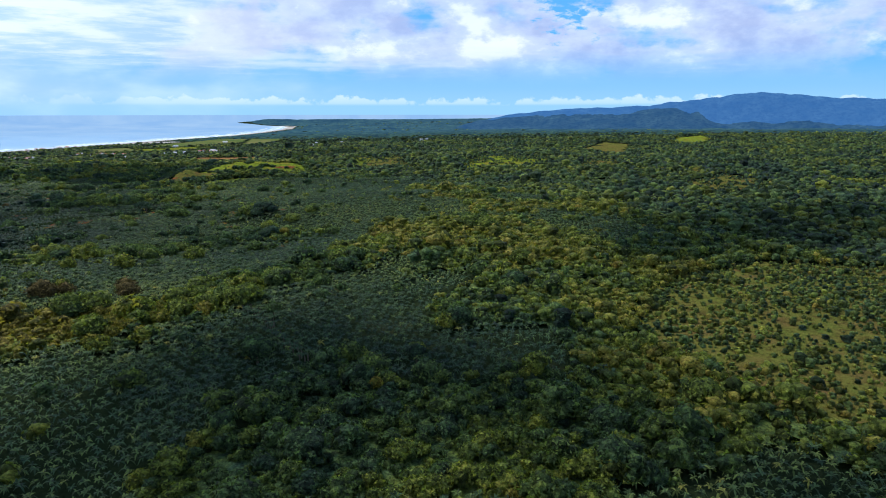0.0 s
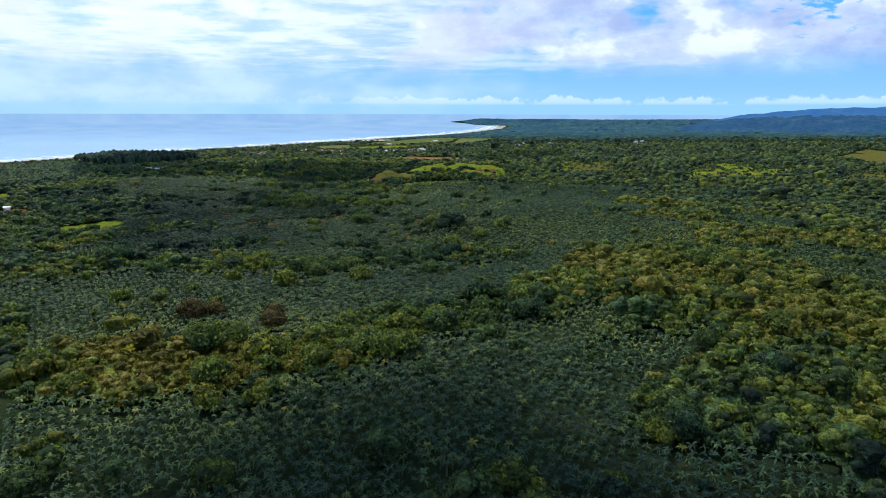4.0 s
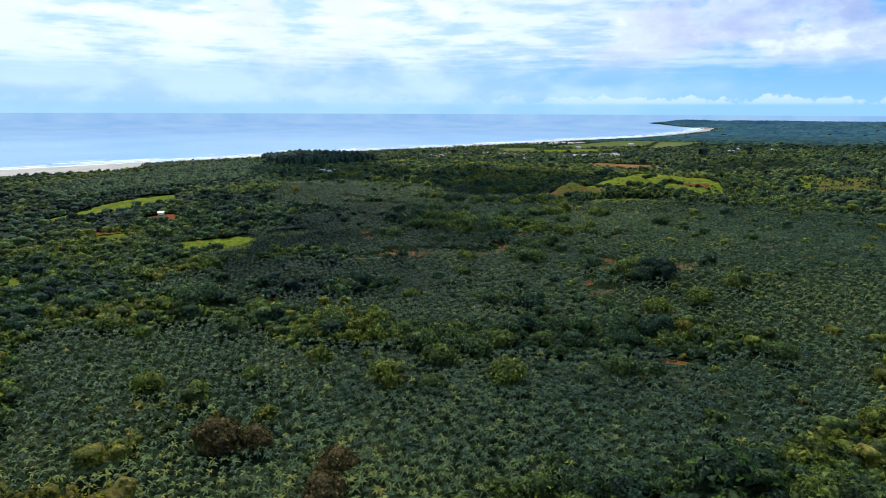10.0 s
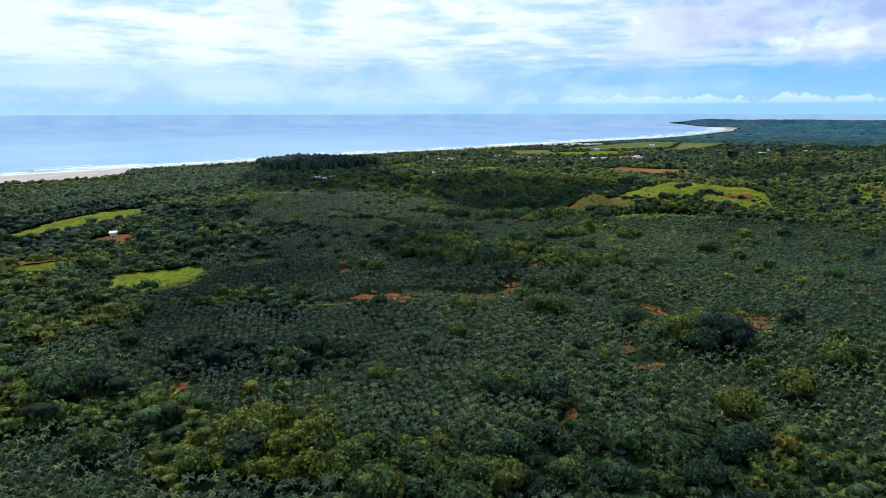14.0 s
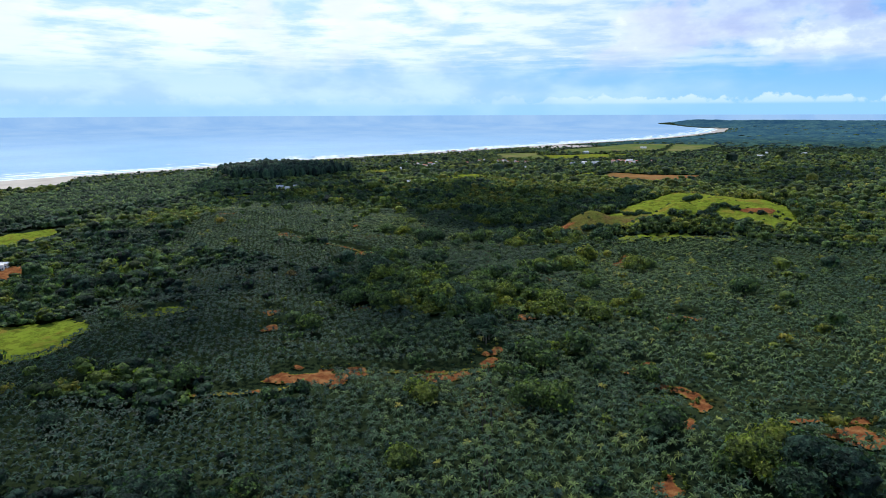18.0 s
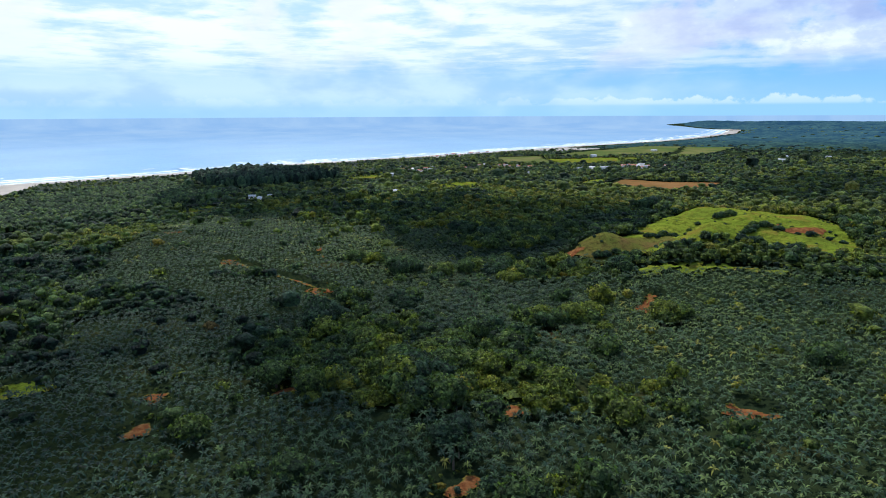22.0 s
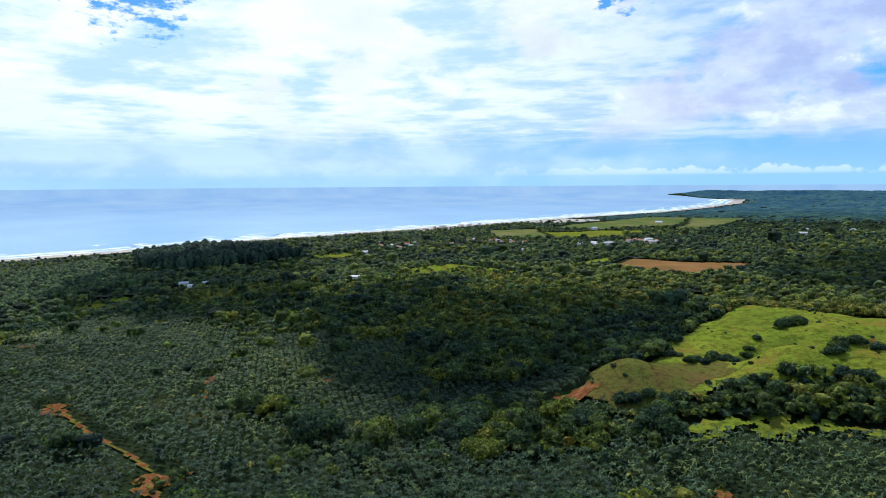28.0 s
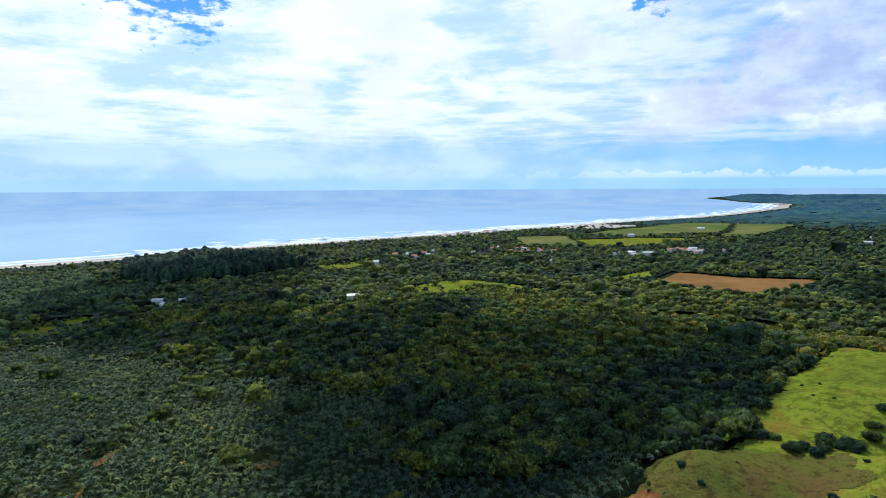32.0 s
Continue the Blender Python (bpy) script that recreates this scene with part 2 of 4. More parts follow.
HAY = surface("mown_hay", lambda n: ramp(n, n.noise(place(n), 0.009, 6.0, 0.65), (0.32, (0.050, 0.085, 0.026)), (0.5, (0.082, 0.098, 0.030)), (0.68, (0.135, 0.120, 0.050))), 0, 1.0, 0.0)
DRY = surface("stubble", dry_colour, 0, 1.0, 0.0, lambda n: (n.noise(place(n), 0.8, 4.0), 0.3))


def soil_colour(n):
    p = place(n)
    c = ramp(n, n.noise(p, 0.22, 6.0, 0.65), (0.3, (0.070, 0.022, 0.011)), (0.5, (0.130, 0.050, 0.019)), (0.7, (0.200, 0.105, 0.042)))
    rim = n.add("ShaderNodeAttribute", {"attribute_name": "tint"}).outputs["Fac"]
    f = n.math("ADD", rim, n.math("MULTIPLY", n.math("SUBTRACT", n.noise(p, 0.16, 6.0, 0.7), 0.5), 1.5))
    return n.mix(n.step(f, 0.80, 0.55, 0, 0.92), c, ramp(n, n.noise(p, 0.5, 4.0), (0.35, (0.045, 0.058, 0.012)), (0.65, (0.13, 0.115, 0.02))))


SOIL = surface("red_soil", soil_colour, 0, 1.0, 0.0, lambda n: (n.noise(place(n), 0.6, 6.0), 0.8))
SAND = surface("wet_sand", lambda n: ramp(n, n.noise(place(n), 0.02, 5.0), (0.3, (0.20, 0.165, 0.13)), (0.7, (0.33, 0.28, 0.22))), 0, 0.5, 0.4)


def sea_colour(n):
    return ramp(n, n.noise(place(n), 0.003, 5.0), (0.3, (0.07, 0.22, 0.40)), (0.7, (0.12, 0.29, 0.46)))


def sea_bump(n):
    sc = n.add("ShaderNodeVectorMath", {"operation": "MULTIPLY"}, i0=place(n), i1=(1.0, 0.35, 1.0)).outputs[0]
    return n.math("ADD", n.noise(sc, 0.05, 6.0), n.math("MULTIPLY", n.noise(sc, 0.008, 3.0), 2.0)), 2.2




def sea_material():
    """Water with swell; far out, where it stands as a backdrop, haze is painted as pale blue emission."""
    m = surface("sea_water", sea_colour, 0, 0.3, 0.5, sea_bump)
    n = Nodes(m.node_tree, False)
    out = next(q for q in n.t.nodes if q.type == "OUTPUT_MATERIAL")
    near = out.inputs["Surface"].links[0].from_socket
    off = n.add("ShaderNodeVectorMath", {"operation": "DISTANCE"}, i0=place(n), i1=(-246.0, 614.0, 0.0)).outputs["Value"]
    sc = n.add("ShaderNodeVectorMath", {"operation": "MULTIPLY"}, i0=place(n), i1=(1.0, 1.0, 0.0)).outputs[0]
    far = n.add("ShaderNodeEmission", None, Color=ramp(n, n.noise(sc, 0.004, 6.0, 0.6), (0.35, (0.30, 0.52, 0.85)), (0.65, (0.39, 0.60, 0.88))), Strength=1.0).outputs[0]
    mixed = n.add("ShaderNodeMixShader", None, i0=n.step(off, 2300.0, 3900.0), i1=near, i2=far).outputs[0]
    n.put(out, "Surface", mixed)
    return m


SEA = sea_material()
FOAM = surface("surf_foam", lambda n: ramp(n, n.noise(place(n), 0.05, 5.0), (0.35, (0.38, 0.46, 0.54)), (0.6, (0.72, 0.76, 0.79))), 0, 0.8)
CLOUD = surface("cloud", lambda n: ramp(n, n.noise(place(n), 0.01, 5.0), (0.3, (0.76, 0.78, 0.82)), (0.7, (0.86, 0.86, 0.87))), 0.3, 1.0, 0.0)
WALL = surface("painted_wall", lambda n: ramp(n, n.noise(place(n), 0.9, 5.0), (0.3, (0.62, 0.60, 0.55)), (0.7, (0.80, 0.79, 0.75))), 0, 0.8)
TIN = surface("pale_metal_roof", lambda n: ramp(n, n.noise(place(n), 0.5, 5.0), (0.3, (0.26, 0.27, 0.28)), (0.7, (0.42, 0.43, 0.44))), 0, 0.45)
TILE = surface("red_tile_roof", lambda n: ramp(n, n.noise(place(n), 0.7, 5.0), (0.3, (0.30, 0.10, 0.06)), (0.7, (0.45, 0.18, 0.10))), 0, 0.8)
GLASS = surface("window_glass", lambda n: rgb(0.03, 0.04, 0.05), 0, 0.1, 0.6)


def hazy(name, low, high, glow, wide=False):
    """Hills so far off that they stand as a backdrop; the haze is put in as blue colour and emission."""
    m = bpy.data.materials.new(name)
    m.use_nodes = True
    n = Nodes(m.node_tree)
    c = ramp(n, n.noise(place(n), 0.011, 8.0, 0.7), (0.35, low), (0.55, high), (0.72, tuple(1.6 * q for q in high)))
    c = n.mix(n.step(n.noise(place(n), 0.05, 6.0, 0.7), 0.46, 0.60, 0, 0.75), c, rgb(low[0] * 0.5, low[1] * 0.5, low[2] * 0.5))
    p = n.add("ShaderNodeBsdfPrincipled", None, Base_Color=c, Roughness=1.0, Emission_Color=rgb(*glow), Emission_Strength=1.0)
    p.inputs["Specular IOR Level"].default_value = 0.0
    if wide:   # a broad plain: the blue emission painted as haze grows with the distance
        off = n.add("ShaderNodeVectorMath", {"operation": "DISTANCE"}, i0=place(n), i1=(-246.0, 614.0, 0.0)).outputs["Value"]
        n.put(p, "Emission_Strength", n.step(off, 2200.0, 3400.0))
    n.add("ShaderNodeOutputMaterial", None, Surface=p.outputs[0])
    return m


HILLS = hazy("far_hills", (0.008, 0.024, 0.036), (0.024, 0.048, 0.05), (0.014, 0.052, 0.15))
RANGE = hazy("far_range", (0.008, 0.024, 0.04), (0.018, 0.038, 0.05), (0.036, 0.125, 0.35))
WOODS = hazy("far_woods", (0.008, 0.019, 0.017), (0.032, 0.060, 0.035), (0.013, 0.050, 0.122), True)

# ---- the lie of the land ----
rng = np.random.default_rng(7)
TABLE = rng.random((128, 128))


def lump(x, y, size):
    """Smooth noise, 0 to 1, with features of that size in metres."""
    x, y = np.asarray(x, float) / size, np.asarray(y, float) / size
    i, j = np.floor(x).astype(int), np.floor(y).astype(int)
    fx, fy = x - i, y - j
    fx, fy = fx * fx * (3 - 2 * fx), fy * fy * (3 - 2 * fy)
    g = lambda a, b: TABLE[a % 128, b % 128]
    return (g(i, j) * (1 - fx) + g(i + 1, j) * fx) * (1 - fy) + (g(i, j + 1) * (1 - fx) + g(i + 1, j + 1) * fx) * fy


def clouded(x, y, size):
    return 0.55 * lump(x, y, size) + 0.3 * lump(x + 57, y - 91, size * 0.47) + 0.15 * lump(x - 33, y + 71, size * 0.21)


SEA_Z = -15.0
SHORE_Y = [-4000, 300, 900, 1200, 1480, 1750, 2017, 2325, 2720, 3200, 3700, 4350, 5160, 5990, 6600, 7700, 9000, 10500, 12000, 16000, 40000]
SHORE_X = [-2100, -1760, -1738, -1712, -1668, -1664, -1602, -1530, -1458, -1375, -1255, -1205, -1208, -1342, -1750, -2250, -2600, -700, 1600, 4000, 30000]


def shore(x, y):
    """How far a place lies inland of the water's edge."""
    return x - np.interp(y, SHORE_Y, SHORE_X) + 14 * (lump(x, y, 160) - 0.5)


HILL = [  # x, y, height, radius
    (-400, 1345, 16, 60), (-335, 1390, 10, 55), (-300, 1330, 6, 50), (-448, 1140, 17, 25), (-372, 1180, 19, 29), (-392, 1222, -7, 20), (-345, 1240, -6, 22), (-418, 1265, 8, 30), (-360, 1300, 8, 22), (-300, 1235, 6, 36), (-430, 1385, 6, 28), (-400, 1185, -4, 25), (-370, 1235, -5, 25),
    (-830, 1500, 17, 90), (-700, 1330, 12, 170), (-900, 1330, 8, 160), (110, 720, 13, 230), (-20, 520, 8, 130), (180, 400, 6, 120),
    (-180, 1560, 14, 160), (100, 1560, 12, 220), (420, 1350, 12, 240), (-150, 820, 7, 120), (-200, 725, 5, 40), (-2050, 8300, 24, 380), (-1500, 8900, 16, 800), (800, 3000, 14, 700), (1800, 2600, 22, 800),
    (600, 6500, 28, 1200),
]

RISE = [  # the gentler swells between them: x, y, height
    (-225, 690, -1.5), (-146, 594, -7.2), (-616, 645, -2.2), (-760, 620, -0.9), (-690, 930, 5.3), (-385, 1055, -3.9), (-400, 1216, 16.2), (-845, 975, 9.5), (-650, 1045, 3.7), (-455, 1190, -2.8), (-450, 1375, 1.7),
    (-255, 780, -3.9), (-500, 750, 3.2), (-330, 1300, -4.0), (-600, 1250, 3.3), (-290, 1220, 2.2), (-380, 860, 2.4), (-1049, 1252, 2.7), (-560, 1120, 3.1),
]


def ground_z(x, y):
    s = shore(x, y)
    z = np.interp(s, [-900, -400, -60, 0, 30, 70, 300, 800, 1100, 1350, 1800, 3000, 9000], [-300, -40, -18, -15.1, -14, -12, -11, -10, -6, -1, 2, 8, 30])
    for hx, hy, h, r in HILL:
        z = z + h * np.exp(-((x - hx) ** 2 + (y - hy) ** 2) / (r * r))
    for hx, hy, h in RISE:
        z = z + h * np.exp(-((x - hx) ** 2 + (y - hy) ** 2) / 105.0 ** 2)
    soft = np.clip((s - 60) / 300, 0, 1)
    z = z + 15.0 * np.exp(-(((x + 375) / 95) ** 2 + ((y - 1290) / 130) ** 2) ** 2) * (clouded(x, y, 44) - 0.5)
    return z + soft * (5.0 * (clouded(x, y, 170) - 0.5) + 1.2 * (lump(x, y, 31) - 0.5))


# Past 2.2 km the land is drawn together towards the eye along its lines of sight, so that all of it lies within the camera's reach.
MID = np.array([-246.0, 614.0, 123.0])


def reach(x, y, z):
    """Places drawn together, and by how much."""
    dx, dy = np.asarray(x, float) - MID[0], np.asarray(y, float) - MID[1]
    big = np.maximum(np.hypot(dx, dy), 1e-6)
    r = np.where(big > 2200, 2200 + 2050 * (1 - np.exp(-(big - 2200) / 2050)), big)
    k = r / big
    return MID[0] + dx * k, MID[1] + dy * k, MID[2] + (z - MID[2]) * k, k


# ---- mesh making ----


def mesh_of(name, co, tris, mats, tint=None, index=None, smooth=False):
    me = bpy.data.meshes.new(name)
    co, tris = np.asarray(co, np.float32), np.asarray(tris, np.int32)
    me.vertices.add(len(co))
    me.vertices.foreach_set("co", co.ravel())
    k = tris.shape[1]
    me.loops.add(tris.size)
    me.loops.foreach_set("vertex_index", tris.ravel())
    me.polygons.add(len(tris))
    me.polygons.foreach_set("loop_start", np.arange(0, tris.size, k, dtype=np.int32))
    me.update(calc_edges=True)
    for m in mats if isinstance(mats, (list, tuple)) else [mats]:
        me.materials.append(m)
    if index is not None:
        me.polygons.foreach_set("material_index", np.asarray(index, np.int32))
    me.polygons.foreach_set("use_smooth", np.full(len(tris), smooth))
    if tint is not None:
        me.attributes.new("tint", "FLOAT", "POINT").data.foreach_set("value", np.asarray(tint, np.float32))
    me.validate()
    return me


def grid_faces(nu, nv, wrap=False):
    i, j = np.meshgrid(np.arange(nu if wrap else nu - 1), np.arange(nv - 1), indexing="ij")
    a, b = i * nv + j, ((i + 1) % nu) * nv + j
    return np.stack([a, b, b + 1, a + 1], -1).reshape(-1, 4)


def disc_sheet(name, height, mat, rings, label, category):
    """A round sheet about the middle of the walk, out to the horizon."""
    big = np.array(rings)
    a = np.linspace(0, 2 * math.pi, 340, endpoint=False)
    x = MID[0] + np.cos(a)[:, None] * big
    y = MID[1] + np.sin(a)[:, None] * big
    z = height(x, y)
    x, y, z, _ = reach(x, y, z)
    ob = new(name, mesh_of(name, np.stack([x, y, z], -1).reshape(-1, 3), grid_faces(340, len(big), True), mat, smooth=True))
    return tagged(ob, label, category, kind="structure")


near_rings = [0.01] + list(np.arange(8, 1500, 15.0)) + list(np.geomspace(1500, 30000, 60))
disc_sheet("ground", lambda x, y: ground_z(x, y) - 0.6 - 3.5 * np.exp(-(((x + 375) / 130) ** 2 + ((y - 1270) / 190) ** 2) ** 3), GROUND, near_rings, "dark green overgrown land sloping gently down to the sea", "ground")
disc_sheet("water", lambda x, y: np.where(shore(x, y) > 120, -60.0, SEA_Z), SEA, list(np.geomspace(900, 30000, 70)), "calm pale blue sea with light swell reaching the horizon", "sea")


def patch(name, outline, mat, label, category, cell=4.0, lift=0.25, rough=0.18, relief=0.0):
    """A stretch of open ground laid over the land: outline is a ring of x, y."""
    p = np.array(outline, float)
    lo, hi = p.min(0) - 12, p.max(0) + 12
    xs, ys = np.arange(lo[0], hi[0], cell), np.arange(lo[1], hi[1], cell)
    X, Y = np.meshgrid(xs, ys, indexing="ij")
    size = (hi - lo).min()
    jag = 0.6 * lump(X, Y, 17) + 0.4 * lump(X, Y, 5) - 0.5, 0.6 * lump(X + 40, Y + 9, 17) + 0.4 * lump(X + 40, Y + 9, 4.3) - 0.5
    inn = inside(X + rough * size * jag[0], Y + rough * size * jag[1], p)
    Z = ground_z(X, Y) + lift + relief * (lump(X, Y, 9) - 0.35)
    x, y, z, _ = reach(X, Y, Z)
    f = grid_faces(len(xs), len(ys))
    keep = inn.ravel()[f].sum(1) >= 3
    f = f[keep]
    used = np.unique(f)
    core = inn.astype(float)
    for _ in range(3):
        q = np.pad(core, 1)
        core = (q[:-2, 1:-1] + q[2:, 1:-1] + q[1:-1, :-2] + q[1:-1, 2:] + q[1:-1, 1:-1]) / 5
    back = np.zeros(X.size, int)
    back[used] = np.arange(len(used))
    ob = new(name, mesh_of(name, np.stack([x, y, z], -1).reshape(-1, 3)[used], back[f], mat, core.ravel()[used], smooth=True))
    OPEN.append(p)
    if mat in (GRASS, WORN, HAY) and (cell > 2.5 or cell == 1.4):
        FIELDS.append(p)
    return tagged(ob, label, category, kind="structure")


def inside(x, y, p):
    """Which places lie inside the ring p."""
    x, y = np.asarray(x), np.asarray(y)
    odd = np.zeros(x.shape, bool)
    q = np.roll(p, -1, 0)
    for (ax, ay), (bx, by) in zip(p, q):
        if ay != by:
            odd ^= ((ay > y) != (by > y)) & (x < (bx - ax) * (y - ay) / (by - ay) + ax)
    return odd


OPEN, FIELDS = [], []


def oval(x, y, length, width, turn=0.0):
    a = np.linspace(0, 2 * math.pi, 14, endpoint=False)
    c, s = math.cos(radians(turn)), math.sin(radians(turn))
    u, v = np.cos(a) * length / 2, np.sin(a) * width / 2
    return [(x + i * c - j * s, y + i * s + j * c) for i, j in zip(u, v)]


# pastures and fields
green = "bright yellow-green grazed hill pasture with worn earth streaks"
patch("pasture", [(-472, 1112), (-448, 1180), (-452, 1225), (-450, 1310), (-430, 1395), (-375, 1435), (-325, 1400), (-290, 1372), (-258, 1250), (-290, 1190), (-330, 1178), (-350, 1165), (-400, 1150), (-430, 1108)], GRASS, green, "pasture", 2.2, 0.3, 0.05, 0.5)
patch("worn_pasture", [(-476, 1108), (-464, 1150), (-449, 1182), (-425, 1189), (-405, 1198), (-396, 1172), (-412, 1142), (-428, 1104)], WORN, "trampled brown and olive hillside of the pasture", "pasture", 1.6, 0.5, 0.16, 0.5)
strip = "narrow bright green grass clearing between trees"
patch("pasture", [(-415, 1098), (-370, 1112), (-300, 1150), (-285, 1170), (-372, 1130), (-420, 1112)], GRASS, strip, "pasture", 1.4, 0.3, 0.5)
patch("pasture", [(-630, 614), (-645, 640), (-606, 686), (-576, 678), (-556, 650), (-558, 626), (-586, 604)], GRASS, "bright green grass field ringed by trees", "field", 2.4, 0.3, 0.2)
patch("pasture", [(-905, 632), (-965, 722), (-998, 800), (-988, 852), (-940, 815), (-900, 715), (-872, 618)], GRASS, strip, "field", 2.4, 0.3, 0.12)
patch("pasture", oval(-572, 722, 50, 18, 55), GRASS, strip, "field", 3.0)
patch("ploughed_field", [(-802, 689), (-820, 712), (-816, 739), (-768, 722), (-756, 696)], SOIL, "ploughed reddish brown field ringed by trees", "field", 2.0, 0.3, 0.12)
patch("pasture", [(-745, 604), (-738, 632), (-700, 618), (-696, 596), (-715, 590)], GRASS, strip, "field", 2.4, 0.3, 0.15)
patch("ploughed_field", [(-772, 610), (-766, 634), (-742, 634), (-747, 604)], SOIL, "small ploughed reddish field beside grass", "field", 2.0, 0.3, 0.12)
patch("pasture", [(-630, 455), (-610, 482), (-560, 462), (-562, 432)], GRASS, strip, "field", 3.0)
patch("pasture", [(-205, 1545), (-165, 1585), (-140, 1345), (-180, 1355)], GRASS, strip, "pasture", 4.0)
patch("stubble_field", [(-692, 1765), (-690, 1850), (-607, 1845), (-512, 1870), (-508, 1815), (-560, 1705), (-615, 1712)], DRY, "tan brown harvested field lined with trees", "field", 6.0, 0.4, 0.03)
patch("pasture", [(-752, 1790), (-732, 1872), (-700, 1760), (-730, 1715)], GRASS, strip, "field", 4.0)
shorefield = "broad flat green farm fields near the coast"
patch("hay_field", [(-1180, 2520), (-1120, 3200), (-960, 3270), (-880, 2830), (-1010, 2540)], HAY, shorefield, "field", 14.0, 0.6, 0.03)
patch("hay_field", [(-955, 3260), (-770, 3330), (-760, 2760), (-870, 2600), (-860, 2840)], HAY, "pale mown hay field near the coast", "field", 14.0, 0.6, 0.03)
patch("pasture", [(-985, 2500), (-840, 2570), (-915, 2260), (-990, 2200), (-1090, 2330)], GRASS, "flat green farm field near the coast", "field", 12.0, 0.6, 0.03)
patch("hay_field", [(-1105, 2340), (-1000, 2185), (-1110, 2130), (-1270, 2320), (-1180, 2440)], HAY, "pale mown hay field near the coast", "field", 12.0, 0.6, 0.06)
patch("pasture", [(-1235, 1605), (-1203, 1685), (-1250, 1780), (-1140, 1670), (-1125, 1580)], GRASS, strip, "field", 5.0)
patch("pasture", [(-1044, 1092), (-1082, 1150), (-1072, 1180), (-1026, 1164), (-1012, 1114)], GRASS, strip, "field", 4.0)
patch("pasture", [(-845, 1395), (-858, 1450), (-842, 1500), (-790, 1560), (-740, 1585), (-735, 1530), (-775, 1470), (-800, 1400)], GRASS, "grassy hilltop clearing with an earth scar", "pasture", 4.0, 0.3, 0.12)
olive = "rough olive and brown grass clearing on a low hill"
patch("pasture", [(45, 1310), (60, 1420), (105, 1600), (185, 1690), (255, 1585), (215, 1330)], GRASS, strip, "pasture", 6.0, 0.3, 0.2)
patch("rough_grass", [(395, 1030), (445, 1090), (514, 1160), (545, 1070), (475, 950), (400, 920)], WORN, olive, "pasture", 4.0, 0.3, 0.4)
patch("rough_grass", [(285, 1300), (343, 1521), (425, 1500), (360, 1280)], WORN, olive, "pasture", 5.0, 0.3, 0.4)
patch("rough_grass", [(450, 2050), (610, 2400), (660, 2250), (500, 1780)], WORN, olive, "pasture", 8.0, 0.3, 0.15)
patch("pasture", [(930, 2560), (1090, 2680), (980, 2350), (820, 2220)], GRASS, strip, "pasture", 8.0, 0.3, 0.15)
patch("rough_grass", [(-170, 1360), (-165, 1510), (-90, 1590), (-75, 1380)], WORN, olive, "pasture", 5.0, 0.3, 0.4)
patch("pasture", oval(-180, 1490, 60, 40, 80), GRASS, strip, "pasture", 5.0)
patch("pasture", oval(725, 1095, 60, 60, 80), GRASS, strip, "pasture", 5.0)

# low scrub beside the start
SCRUB = np.array([(92, 310), (150, 405), (240, 468), (345, 460), (240, 300), (178, 205), (150, 212), (118, 275)], float)
patch("scrub", list(map(tuple, SCRUB)), WORN, "rough yellow-green scrubland with low bushes", "scrub", 3.0, 0.3, 0.15, 0.6)

# bare red earth
earth = "bare orange-red earth clearing among the palms"
SOILS = [(-409, 694, 30, 22, 20), (-396, 712, 22, 8, 25), (-357, 740, 26, 10, 60), (-350, 762, 14, 16, 0), (-282, 796, 12, 12, 0), (-252, 772, 30, 12, 150), (-249, 750, 10, 14, 0), (-205, 776, 34, 8, 20), (-193, 767, 12, 18, 0),
         (-503, 757, 10, 14, 0), (-576, 918, 14, 12, 0), (-866, 990, 26, 16, 30), (-356, 776, 18, 10, 40), (-386, 535, 8, 22, 40), (-149, 876, 14, 14, 0), (-226, 688, 22, 12, 30), (-241, 702, 8, 12, 0), (-235, 615, 7, 20, 10)]
SOILS_B = [(-144, 591, 18, 12, 20), (-256, 776, 12, 12, 0), (-704, 597, 24, 18, 50), (-479, 736, 12, 18, 10), (-459, 789, 8, 16, 0), (-368, 831, 10, 14, 0), (-285, 889, 16, 16, 0), (-702, 940, 26, 14, 150), (-655, 1000, 4, 22, 40),
           (-580, 928, 20, 20, 0), (-375, 1040, 9, 40, 10), (-397, 928, 10, 14, 0), (-680, 1024, 12, 20, 20), (-616, 1062, 9, 13, 0), (-703, 1300, 10, 22, 0), (-316, 1300, 36, 24, 30), (-472, 1108, 34, 18, 60), (-790, 1418, 30, 20, 30)]
for q in SOILS + SOILS_B:
    patch("earth_clearing", oval(q[0], q[1], q[2], q[3], q[4]), SOIL, earth, "bare earth", 0.8, 0.9 if q[1] > 1100 else -0.1, 0.55, 0.6)
    # the palms stand back from the worn ground
    OPEN.append(np.array(oval(q[0] + 1.8, q[1] - 3.0, q[2] + 2.5, q[3] + 3.0, q[4])))


def track(points, width, label):
    """An earth track along a line of places."""
    p = np.array(points, float)
    d = np.gradient(p, axis=0)
    nrm = np.stack([-d[:, 1], d[:, 0]], 1) / np.hypot(d[:, 0], d[:, 1])[:, None]
    OPEN.append(np.concatenate([p + nrm * (width / 2 + 3), (p - nrm * (width / 2 + 3))[::-1]]))
    patch("earth_track", list(map(tuple, p + nrm * width / 2)) + list(map(tuple, (p - nrm * width / 2)[::-1])), SOIL, label, "track", 1.5, 0.3, 0.1, 0.5)


